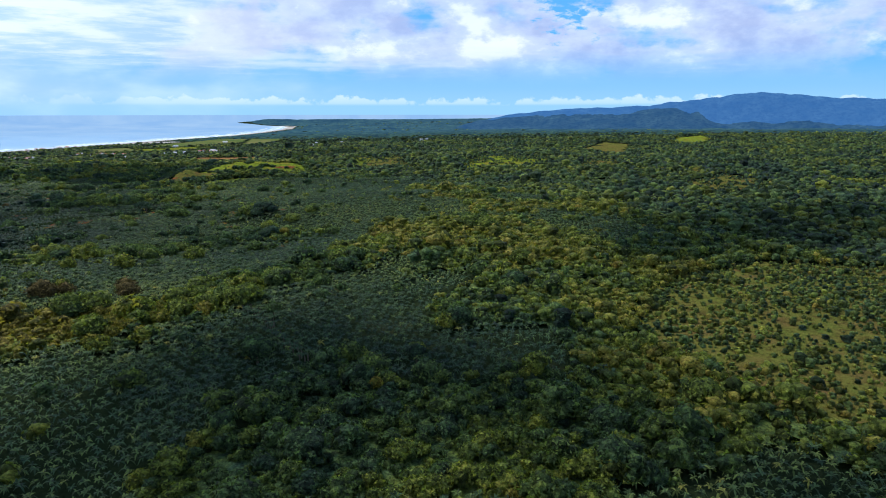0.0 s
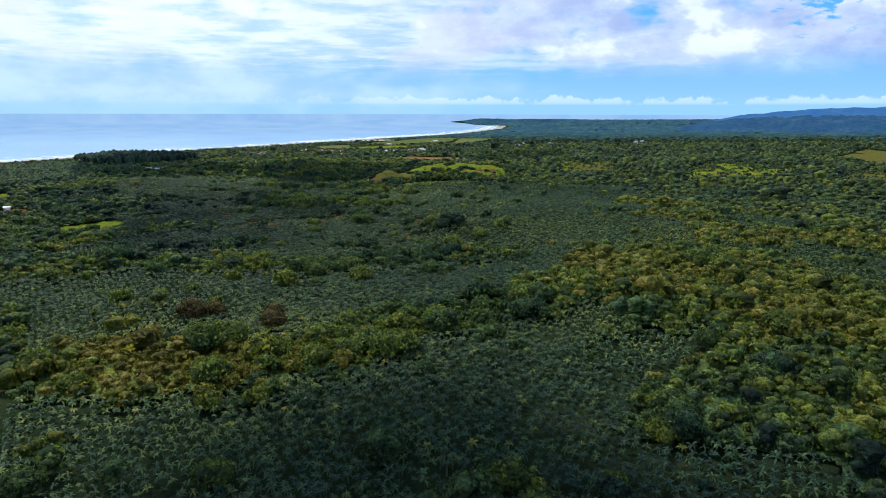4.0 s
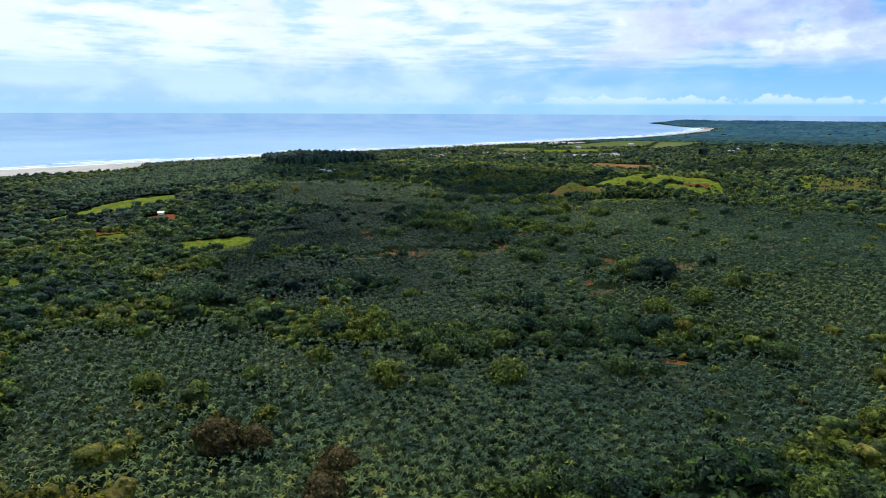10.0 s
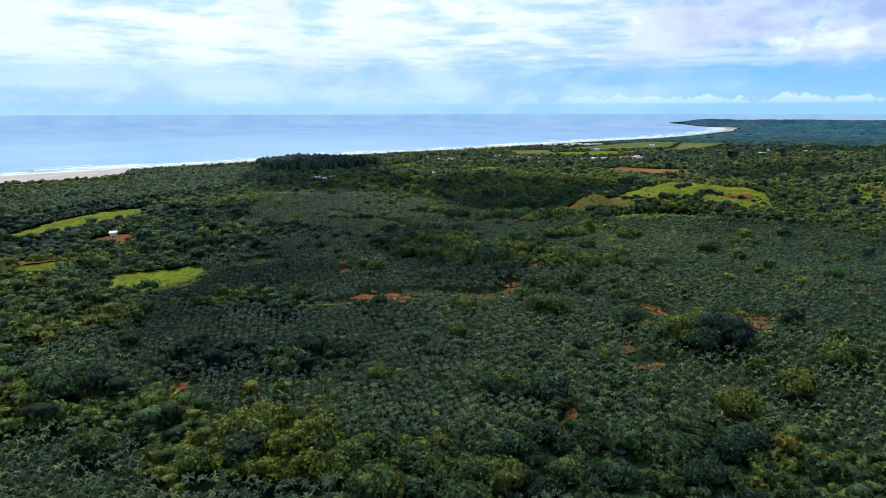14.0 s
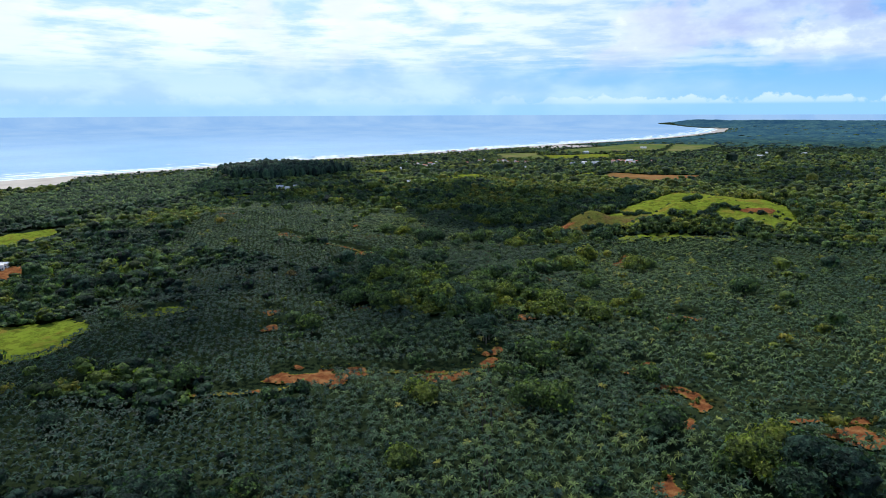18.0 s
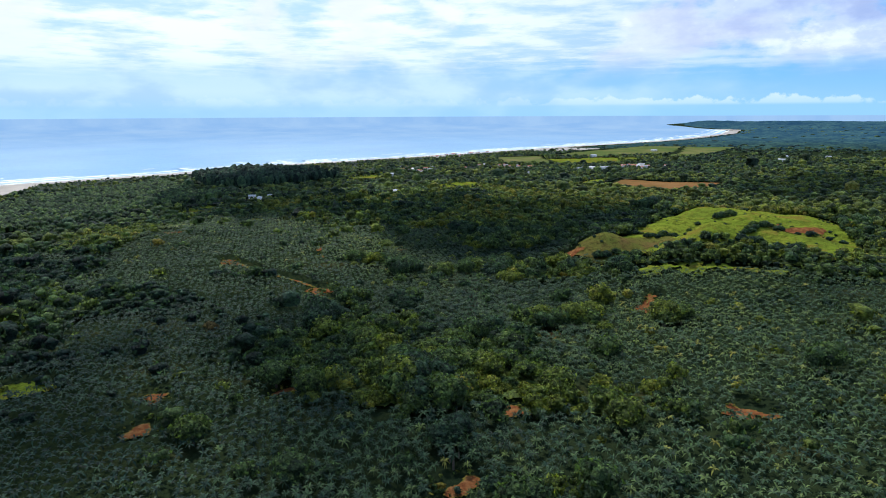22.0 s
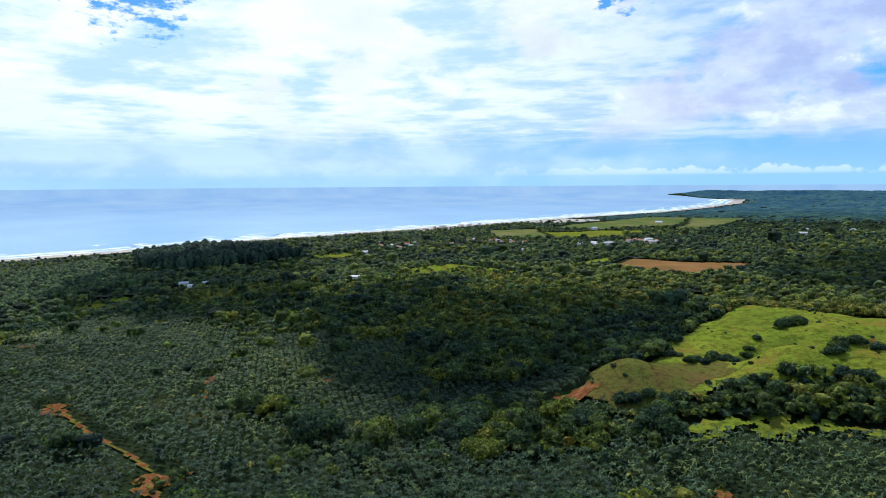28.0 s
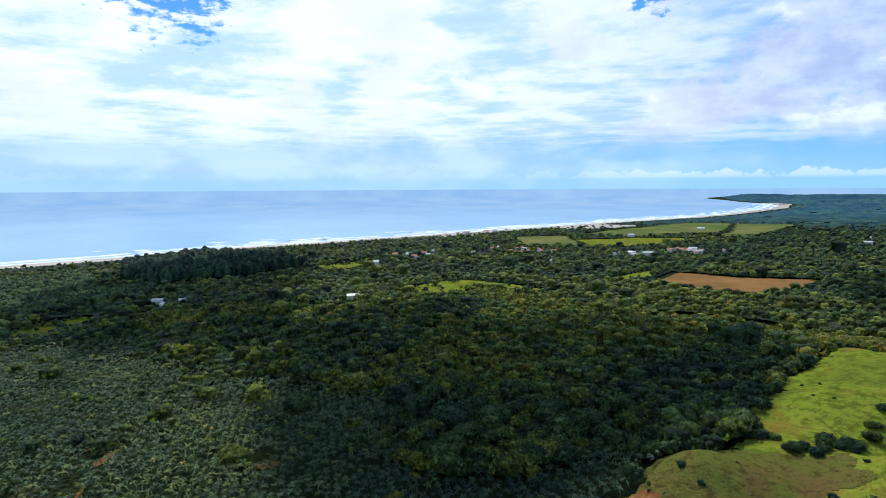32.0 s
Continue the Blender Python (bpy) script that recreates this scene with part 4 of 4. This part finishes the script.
# bushes that have come up in the fields and along their edges
x, y = hexes(5.5, (-1300, 380), (760, 3350), 1.6)
ok = np.zeros(len(x), bool)
for p in FIELDS:
    c = p.mean(0)
    if c[1] > 2000:
        continue
    rim = inside(x, y, c + (p - c) * 1.05) & ~inside(x, y, c + (p - c) * 0.8)
    ok |= (rim & (lump(x, y, 13) > 0.4)) | (inside(x, y, p) & (lump(x, y, 11) > (0.66 if c[0] < -250 else 0.52)))
ok &= ~inside(x, y, SCRUB)
x, y = x[ok], y[ok]
scatter("field_bushes", tree_far, x, y, rng.lognormal(-1.0, 0.4, len(x)), np.clip(0.5 + rng.normal(0, 0.2, len(x)), 0, 0.9), mats_t, "scattered green bushes in and around the fields", "bushes")

# tufts and low shrubs along the rims of the bare earth
x, y = [], []
for q in SOILS + SOILS_B:
    a = rng.uniform(0, 2 * math.pi, 20)
    k = rng.uniform(0.44, 0.66, 20)
    c, sn = math.cos(radians(q[4])), math.sin(radians(q[4]))
    u, v = np.cos(a) * q[2] * k, np.sin(a) * q[3] * k
    x.append(q[0] + u * c - v * sn), y.append(q[1] + u * sn + v * c)
x, y = np.concatenate(x), np.concatenate(y)
scatter("earth_rim_shrubs", tree_mid, x, y, rng.lognormal(-1.75, 0.35, len(x)), np.clip(rng.normal(0.6, 0.22, len(x)), 0, 1), mats_t, "low green and yellowish shrubs along bare earth", "bushes")

# bushes of the scrubland
x, y = hexes(3.5, (90, 200), (350, 470), 1.1)
ok = inside(x, y, SCRUB) & (clouded(x, y, 26) + rng.normal(0, 0.1, len(x)) > 0.34)
x, y = x[ok], y[ok]
scatter("scrub_bushes", tree_far, x, y, rng.lognormal(-1.2, 0.35, len(x)), np.clip(0.66 + 0.5 * (clouded(x, y, 50) - 0.5) + rng.normal(0, 0.12, len(x)), 0, 1.0), mats_t, "low yellow-green bushes covering the scrubland", "bushes")

# far ground
x, y = hexes(6.9, (-1800, 0), (1900, 2700), 2.0)
d = off_axis(x, y)
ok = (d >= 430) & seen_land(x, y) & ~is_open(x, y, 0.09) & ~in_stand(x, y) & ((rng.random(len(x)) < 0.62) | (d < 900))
x, y, d = x[ok], y[ok], d[ok]
v = palmy(x, y)
palm = (v > 0.5) & (d < 900)
tt, ts = np.clip(0.46 + 0.75 * (tree_tint(x, y) - 0.4), 0, 1), rng.lognormal(-0.16, 0.33, len(x)) * (0.7 + 0.6 * clouded(x, y, 40))
keep = ~palm & (rng.random(len(x)) < 0.66)
scatter("oil_palm_plantation", palm_far, x[palm], y[palm], np.full(palm.sum(), 1.1), palm_tint(x[palm], y[palm]), mats_p, "distant rows of dark green oil palms", "palm plantation")
scatter("broadleaf_woodland", tree_far, x[keep], y[keep], ts[keep], tt[keep], mats_t, "distant mixed broadleaf woodland on low hills", "trees")


def undergrowth(lo, hi, cell, wanted, top, rough, label):
    """The closed lower canopy of a wood: one uneven sheet of leaves between and below the crowns."""
    X, Y = np.meshgrid(np.arange(lo[0], hi[0], cell), np.arange(lo[1], hi[1], cell), indexing="ij")
    X, Y = X + rng.normal(0, cell * 0.2, X.shape), Y + rng.normal(0, cell * 0.2, Y.shape)
    want = wanted(X.ravel(), Y.ravel()).reshape(X.shape)
    Z = ground_z(X, Y) + (top + rough * (0.6 * lump(X, Y, 9) + 0.4 * lump(X, Y, 5) + 0.8 * rng.random(X.shape) - 0.9)) * by_the_sea(X, Y)
    f = grid_faces(*X.shape)
    f = f[want.ravel()[f].all(1)]
    used = np.unique(f)
    back = np.zeros(X.size, int)
    back[used] = np.arange(len(used))
    x, y = X.ravel()[used], Y.ravel()[used]
    px, py, pz, _ = reach(x, y, Z.ravel()[used])
    tint = np.clip(0.30 + 0.75 * (tree_tint(x, y) - 0.4), 0, 1)
    tagged(new("undergrowth", mesh_of("undergrowth", np.stack([px, py, pz], -1), back[f], TREE, tint, smooth=True)), label, "woods", kind="stuff")


undergrowth((-1700, 0), (1900, 2700), 5.6, lambda x, y: (off_axis(x, y) >= 425) & seen_land(x, y) & ~is_open(x, y, 0.06) & ~in_stand(x, y) & ((palmy(x, y) <= 0.5) | (off_axis(x, y) > 900)), 2.2, 2.6, "closed canopy of distant mixed broadleaf woodland")
undergrowth((-1200, 100), (700, 1500), 3.4, lambda x, y: (off_axis(x, y) < 432) & seen_land(x, y) & ~is_open(x, y, 0.05) & (palmy(x, y) <= 0.49), 1.5, 2.4, "low undergrowth of shrubs below broadleaf trees")

undergrowth(TIMBER.min(0) - 25, TIMBER.max(0) + 25, 4.2, lambda x, y: in_stand(x, y, TIMBER) & ~is_open(x, y), 6.5 , 4.0, "closed canopy of young plantation timber")

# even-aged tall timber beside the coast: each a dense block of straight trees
# STAND's low tint mixes deep green leaves with the shade of its backlit side
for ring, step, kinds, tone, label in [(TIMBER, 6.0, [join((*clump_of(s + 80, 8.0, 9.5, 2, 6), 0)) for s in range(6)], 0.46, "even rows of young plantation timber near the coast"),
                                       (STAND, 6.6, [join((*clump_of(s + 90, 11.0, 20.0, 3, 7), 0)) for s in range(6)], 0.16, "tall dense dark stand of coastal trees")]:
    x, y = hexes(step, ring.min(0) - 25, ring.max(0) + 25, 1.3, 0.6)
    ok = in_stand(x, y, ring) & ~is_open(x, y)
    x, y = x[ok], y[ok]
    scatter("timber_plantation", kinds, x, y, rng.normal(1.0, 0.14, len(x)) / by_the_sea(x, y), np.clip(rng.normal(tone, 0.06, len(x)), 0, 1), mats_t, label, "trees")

# the land beside and behind the start
x, y = hexes(12.5, (-900, -250), (700, 900), 2.5)
ok = ~seen_land(x, y) & ~is_open(x, y) & ((y < 145) | (x < -0.75 * y - 44) | (x > 180))
x, y = x[ok], y[ok]
scatter("broadleaf_woodland", tree_far, x, y, rng.lognormal(0.35, 0.25, len(x)), tree_tint(x, y), mats_t, "mixed broadleaf woodland of low trees", "trees")

# the farthest woods, thinning out towards the horizon
r = 2200 * np.exp(rng.uniform(0, 1, 15000) ** 0.8 * 1.0)
a = np.radians(rng.uniform(-46, 50, len(r)))
x, y = -200 - r * np.sin(a), 500 + r * np.cos(a)
ok = ((y > 2650) | (x > 1850) | (np.hypot(x, y) > 2800)) & (shore(x, y) > 75) & ~is_open(x, y)
x, y, r = x[ok], y[ok], r[ok]
scatter("broadleaf_woodland", tree_farthest, x, y, (r / 2200) ** 0.5 * rng.lognormal(0.1, 0.3, len(x)) * 1.1, tree_tint(x, y) * 0.6, mats_t, "far wooded coastal plain", "trees")


def canopy():
    """Woods too far off to tell the trees apart: one rough sheet of crowns."""
    big, a = np.geomspace(2450, 26000, 130), np.radians(np.linspace(-52, 40, 420))
    X, Y = MID[0] - big[None] * np.sin(a)[:, None], MID[1] + big[None] * np.cos(a)[:, None]
    s = shore(X, Y)
    grow = np.clip((s - 60) / 160, 0, 1) * np.clip((big - 2500) / 400, 0, 1)[None] * ~is_open(X, Y, 0.05)
    Z = ground_z(X, Y) - 3 + grow * (6 + 9 * clouded(X, Y, 190) + 5 * rng.random(X.shape) * (big / 5000)[None] ** 0.5)
    x, y, z, _ = reach(X, Y, Z)
    f = grid_faces(420, 130)[:, ::-1]
    f = f[(s.ravel()[f] > 40).all(1)]
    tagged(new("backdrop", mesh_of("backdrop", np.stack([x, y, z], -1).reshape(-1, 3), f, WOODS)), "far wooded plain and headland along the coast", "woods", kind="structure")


canopy()

# ---- the far hills ----


def ridge(name, yaw0, yaw1, dist, tops, mat, label):
    """A range of hills on the skyline: heights of its crest by yaw, degrees left of +y, as degrees above the eye's level."""
    yaws = np.linspace(yaw0, yaw1, 320)
    top = np.interp(yaws, [q[0] for q in tops], [q[1] for q in tops])
    top = top + 0.34 * (clouded(yaws * 100, yaws * 0 + dist, 300) - 0.5) + 0.16 * (clouded(yaws * 100, yaws * 0 + dist, 70) - 0.5)
    prof = np.linspace(-1, 1, 15)
    R = dist + prof[None] * dist * 0.09
    A = np.radians(yaws)[:, None]
    X, Y = -R * np.sin(A), R * np.cos(A)
    crest = 120 + dist * np.tan(np.radians(top))[:, None]
    shape = np.clip(1 - np.abs(prof[None]), 0, 1) ** 0.8
    Z = crest * shape + (1 - shape) * -20 + (clouded(X, Y, 260) - 0.5) * 46 * shape * (1 - shape) * 3 + (clouded(X, Y, 60) - 0.5) * 7
    ob = new(name, mesh_of(name, np.stack([X, Y, Z + np.zeros_like(X)], -1).reshape(-1, 3), grid_faces(320, 15)[:, ::-1], mat, smooth=True))
    return tagged(ob, label, "hills", kind="structure")


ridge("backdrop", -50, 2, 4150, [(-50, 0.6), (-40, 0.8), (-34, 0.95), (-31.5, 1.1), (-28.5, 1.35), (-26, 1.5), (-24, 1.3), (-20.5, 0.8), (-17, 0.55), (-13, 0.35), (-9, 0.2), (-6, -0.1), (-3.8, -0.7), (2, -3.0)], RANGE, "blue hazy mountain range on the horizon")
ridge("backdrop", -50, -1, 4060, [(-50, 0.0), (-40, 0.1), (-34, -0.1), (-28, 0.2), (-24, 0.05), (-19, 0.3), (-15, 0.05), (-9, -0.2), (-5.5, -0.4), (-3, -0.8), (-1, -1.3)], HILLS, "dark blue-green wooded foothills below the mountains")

# ---- the coast ----


def shore_band(name, s0, s1, lift, mat, label, category, ragged=0.0, gaps=0.0, y0=200, y1=6200, step=16.0, seed=0):
    """A band along the water's edge, from s0 to s1 metres inland; broken where gaps is set."""
    ys = np.concatenate([np.arange(y0, 3000, step), np.geomspace(3000, y1, 260)])
    t = np.linspace(0, 1, 5)
    xs = np.interp(ys, SHORE_Y, SHORE_X) - 14 * (lump(np.interp(ys, SHORE_Y, SHORE_X), ys, 160) - 0.5)
    a = s0 + ragged * (clouded(ys + seed * 37, ys * 0 + seed * 91, 70) - 0.5)
    b = s1 + ragged * (clouded(ys + seed * 53, ys * 0 + seed * 17, 45) - 0.5)
    X = xs[:, None] + a[:, None] + (b - a)[:, None] * t
    Y = ys[:, None] + 0 * X
    Z = np.maximum(SEA_Z, ground_z(X, Y)) + lift * np.sin(math.pi * t)[None] + 0.25
    keep = np.repeat(clouded(ys[:-1] + seed * 71, ys[:-1] * 0 + seed * 29, 120) > gaps, 4)
    x, y, z, _ = reach(X, Y, Z)
    ob = new(name, mesh_of(name, np.stack([x, y, z], -1).reshape(-1, 3), grid_faces(len(ys), 5)[keep], mat, smooth=True))
    return tagged(ob, label, category, kind="structure")


shore_band("beach", -30, 70, 0.1, SAND, "narrow grey-brown sand beach", "beach", 8)
shore_band("beach", 20, 225, 0.1, SAND, "broad sand spit at a river mouth", "beach", 40, 0.0, 500, 1130)
surf = "white line of breaking surf along the beach"
shore_band("surf", -30, -8, 0.5, FOAM, surf, "surf", 30, 0.0, seed=1)
shore_band("surf", -78, -52, 1.0, FOAM, surf, "surf", 26, 0.36, seed=2)
shore_band("surf", -118, -96, 1.2, FOAM, surf, "surf", 20, 0.50, seed=3)
shore_band("surf", -175, -163, 0.6, FOAM, surf, "surf", 14, 0.60, seed=4)

# ---- plants that stand as things of their own ----


def part(name, me, parent, m=None, label=""):
    ob = new(name, me)
    ob.parent = parent
    if m is not None:
        ob.matrix_basis = m
    return tagged(ob, label)


def solid(name, piece, mat, tint=0.3):
    p, t = piece[0], piece[1]
    return mesh_of(name, p, t, mat, np.full(len(p), tint))


def single_frond(seed, tint):
    p, t = frond_ring(1, 2.7, 0.56, 4, seed, 1.05)
    a = math.atan2(p[:, 1].mean(), p[:, 0].mean())
    c, sn = math.cos(-a), math.sin(-a)
    q = np.stack([p[:, 0] * c - p[:, 1] * sn, p[:, 0] * sn + p[:, 1] * c, p[:, 2]], 1)
    return mesh_of("frond", q, t, PALM, np.full(len(q), tint))


FRONDS = {b: [single_frond(s, 0.15 + 0.1 * b) for s in range(5)] for b in range(6)}
TRUNK = solid("palm_trunk", stem(4.2, 0.38, 0.26, 6, -1.0), BARK)
for px, py, k, tint in PALMS:
    palm = new("oil_palm")
    palm.matrix_basis = Matrix.LocRotScale((px, py, float(ground_z(px, py)) - 0.1), Euler((0, 0, rng.uniform(0, 6.28))), (k, k, k))
    pale = tint > 0.5
    tagged(palm, "oil palm with yellowish arching fronds in the plantation" if pale else "dark green oil palm with arching fronds in the plantation", "oil palm", "oil palms of the plantation")
    part("trunk", TRUNK, palm)
    band = FRONDS[int(np.clip((tint - 0.1) * 10, 0, 5))]
    for i in range(16):
        m = Matrix.Translation((0, 0, 4.2)) @ Matrix.Rotation(2.399963 * i, 4, "Z") @ Matrix.Rotation(rng.uniform(-0.45, 0.3), 4, "Y")
        part("frond", band[rng.integers(0, 5)], palm, m)


def tree_meshes(seed, tint):
    crown = join(*crown_of(seed, 14, 8.0, 3.2, 900, 1.05, 12, 2, 6))
    me = mesh_of("crown", crown[0], crown[1], TREE, np.full(len(crown[0]), tint), None, True)
    r = np.random.default_rng(seed)
    limbs = []
    for i in range(4):
        a, up = i * 1.57 + r.uniform(-0.4, 0.4), r.uniform(0.6, 0.9)
        p, t = stem(r.uniform(4.0, 5.0), 0.22, 0.08, 5)
        m = np.array((Matrix.Translation((0, 0, 4.0)) @ Matrix.Rotation(a, 4, "Z") @ Matrix.Rotation(up, 4, "Y")).to_3x3())
        limbs.append(mesh_of("limb", p @ m.T + [0, 0, 3.6], t, BARK))
    return me, mesh_of("trunk", *stem(5.4, 0.5, 0.28, 8, -1.5), BARK), limbs


TREES = {b: [tree_meshes(10 * b + v, 0.12 + 0.145 * b) for v in range(3)] for b in range(5)}
LOOK = ["dark green", "deep green", "green", "yellow-green", "yellowish"]


def big_tree(x, y, k, b, where, group, sink=0.1):
    crown, trunk, limbs = TREES[b][rng.integers(0, 3)]
    tree = new("broadleaf_tree")
    tree.matrix_basis = Matrix.LocRotScale((x, y, float(ground_z(x, y)) - sink), Euler((0, 0, rng.uniform(0, 6.28))), (k, k, k * rng.uniform(0.85, 1.1)))
    tagged(tree, f"{LOOK[b]} broadleaf tree with rounded crown {where}", "tree", group)
    part("trunk", trunk, tree), part("crown", crown, tree)
    for me in limbs:
        part("limb", me, tree)


# stands of big trees: x, y, breadth, look
STANDS = [(-369, 593, 26, 0), (-219, 726, 25, 3), (-200, 715, 31, 0), (-142, 720, 20, 3), (-412, 501, 34, 2), (-316, 514, 22, 2), (-276, 531, 17, 3), (-234, 556, 19, 3), (-205, 605, 15, 2), (-182, 599, 22, 1), (-167, 619, 24, 1), (-144, 627, 16, 3),
          (-317, 496, 14, 4), (-302, 726, 23, 3), (-211, 362, 29, 4), (-125, 377, 28, 4), (-70, 470, 27, 3), (33, 555, 33, 4), (21, 624, 25, 3), (-43, 510, 23, 4), (-374, 798, 10, 0), (-557, 997, 30, 2)]
STANDS_B = [(-499, 1037, 24, 0), (-661, 727, 32, 0), (-412, 830, 30, 2), (-419, 848, 25, 3), (-401, 817, 27, 2), (-371, 796, 19, 1), (-444, 799, 24, 3), (-526, 881, 23, 0), (-507, 933, 21, 1), (-692, 828, 26, 0), (-440, 789, 9, 4), (-520, 873, 31, 0),
            (-512, 860, 17, 1), (-506, 1054, 28, 1), (-503, 928, 26, 2), (-399, 952, 26, 2), (-414, 942, 17, 3), (-478, 1022, 16, 4), (-347, 995, 26, 3), (-475, 1033, 15, 4), (-530, 1016, 12, 4), (-447, 1080, 22, 1), (-418, 1092, 19, 2)]
for sx, sy, wide, b in STANDS + STANDS_B:
    count = 1 if wide < 15 else 2 if wide < 24 else 4
    for i in range(count):
        k = wide / 14 / (1.0, 1.0, 1.35, 1.6, 1.75)[count]
        a = rng.uniform(0, 6.28) + i * 6.28 / count
        big_tree(sx + math.cos(a) * wide * 0.24 * (count > 1), sy + math.sin(a) * wide * 0.24 * (count > 1), k * rng.uniform(0.85, 1.15), int(np.clip(b + rng.integers(-1, 2) * (i > 0), 0, 4)), "among oil palms", "broadleaf trees among the palms")

# a few trees in rusty leaf
for bx, by, wide in [(-256, 399, 17), (-247, 408, 12), (-209, 411, 13), (-257, 528, 12), (-562, 824, 9), (-200, 396, 14)]:
    crown, trunk, limbs = TREES[0][1]
    rusty = crown.copy()
    rusty.materials[0] = RUST
    tree = new("rusty_tree")
    tree.matrix_basis = Matrix.LocRotScale((bx, by, float(ground_z(bx, by)) - 0.1), Euler((0, 0, rng.uniform(0, 6.28))), (wide / 14,) * 3)
    tagged(tree, "reddish-brown broadleaf tree standing among green trees", "tree", "trees in rusty leaf")
    part("trunk", trunk, tree), part("crown", rusty, tree)
    for me in limbs:
        part("limb", me, tree)

n = 0
while n < 130:
    t = rng.uniform(0, 1)
    q = AX_A + (AX_B - AX_A) * t + rng.normal(0, 85, 2)
    v = palmy(q[0], q[1])
    if not seen_land(q[0], q[1]) or is_open(q[:1], q[1:], 0.25)[0] or v > 0.56 and rng.random() < 0.8:
        continue
    b = int(np.clip(round((tree_tint(q[:1], q[1:])[0] - 0.12) / 0.17), 0, 4))
    big_tree(q[0], q[1], rng.uniform(0.75, 1.3), b, "among oil palms", "broadleaf trees among the palms")
    n += 1

# trees and shrubs of the hill pasture
for x0, y0, x1, y1, count, k in [(-449, 1200, -418, 1187, 12, 0.38), (-418, 1190, -398, 1250, 16, 0.42), (-394, 1298, -384, 1306, 5, 0.6), (-366, 1250, -340, 1284, 15, 0.5), (-450, 1106, -400, 1134, 12, 0.55),
                                 (-395, 1136, -350, 1168, 12, 0.6), (-345, 1178, -295, 1208, 12, 0.65), (-452, 1310, -455, 1200, 9, 0.5), (-340, 1275, -270, 1290, 8, 0.5)]:
    for i in range(count):
        f = (i + rng.uniform(0.1, 0.9)) / count
        big_tree(x0 + (x1 - x0) * f + rng.normal(0, 2.5), y0 + (y1 - y0) * f + rng.normal(0, 3), k * rng.uniform(0.7, 1.35), int(rng.integers(0, 4)), "on the hill pasture", "trees of the hill pasture", 1.1)


def shrub_mesh(seed):
    c = join(*crown_of(seed, 2.6, 1.6, 0.1, 30, 0.45, 3))
    return mesh_of("shrub", c[0], c[1], TREE, np.full(len(c[0]), 0.25), None, True)


SHRUBS = [shrub_mesh(s) for s in range(4)]
n = 0
while n < 90:
    q = np.array([rng.uniform(-470, -255), rng.uniform(1105, 1440)])
    if inside(q[:1], q[1:], OPEN[0])[0]:
        ob = new("shrub", SHRUBS[n % 4])
        k = rng.lognormal(-0.2, 0.4)
        ob.matrix_basis = Matrix.LocRotScale((q[0], q[1], float(ground_z(q[0], q[1])) + 0.1), Euler((0, 0, rng.uniform(0, 6.28))), (k, k, k))
        tagged(ob, "small dark green shrub on grazed hill pasture", "shrub", "shrubs of the hill pasture")
        n += 1

# ---- houses ----


def box(name, x0, x1, y0, y1, z0, z1, mat):
    p = np.array([(x, y, z) for x in (x0, x1) for y in (y0, y1) for z in (z0, z1)])
    f = np.array([(0, 1, 3, 2), (4, 6, 7, 5), (0, 4, 5, 1), (2, 3, 7, 6), (0, 2, 6, 4), (1, 5, 7, 3)])
    return mesh_of(name, p, f, mat)


def gable(length, width, eave, top, over, thick, mat):
    """A pitched roof with eaves, of real thickness."""
    a, w = length / 2 + over, width / 2 + over
    lo = eave - over * (top - eave) / (width / 2)
    p = np.array([(x, y, z) for x in (-a, a) for y, z in ((-w, lo), (0, top), (w, lo), (w, lo + thick), (0, top + thick), (-w, lo + thick))])
    f = []
    for i in range(6):
        j = (i + 1) % 6
        f.append((i, j, j + 6, i + 6))
    f += [(0, 5, 4, 1), (1, 4, 3, 2), (6, 7, 10, 11), (7, 8, 9, 10)]
    return mesh_of("roof", p, np.array(f), mat)


def gable_wall(length, width, eave, top, mat):
    a, w = length / 2, width / 2
    p = np.array([(x, y, z) for x in (-a, a) for y, z in ((-w, -1.6), (w, -1.6), (w, eave), (0, top), (-w, eave))])
    tris = []
    for o, flip in ((0, True), (5, False)):
        for q in ((0, 1, 2), (0, 2, 4), (4, 2, 3)):
            tris.append(tuple(o + k for k in (q[::-1] if flip else q)))
    for i in range(5):
        j = (i + 1) % 5
        tris += [(i, j, j + 5), (i, j + 5, i + 5)]
    return mesh_of("wall", p, np.array(tris), mat)


def house(x, y, turn, length, width, eave, roof, label):
    z = float(ground_z(x, y))
    hx, hy, hz, k = (float(q) for q in reach(x, y, z))
    ob = new("house")
    ob.matrix_basis = Matrix.LocRotScale((hx, hy, hz), Euler((0, 0, radians(turn))), (k, k, k))
    tagged(ob, label, "house", "houses of the coastal village")
    top = eave + width * 0.22
    part("wall", gable_wall(length, width, eave, top, WALL), ob)
    part("roof", gable(length, width, eave, top, 0.7, 0.2, roof), ob)
    part("door", box("door", -0.5, 0.5, -width / 2 - 0.06, -width / 2 + 0.05, 0, 2.05, BARK), ob)
    for wx in (-length * 0.3, length * 0.3):
        for sgn in (-1, 1):
            part("window", box("window", wx - 0.7, wx + 0.7, sgn * width / 2 - 0.05, sgn * width / 2 + 0.05, 0.95, 2.1, GLASS), ob)


white, red = "white house with a pale metal roof among trees", "house with a red tiled roof among trees"
for hx, hy, ln, wd, turn, eave, tiled in HOUSES:
    house(hx, hy, turn, ln, wd, eave, TILE if tiled else TIN, red if tiled else white)
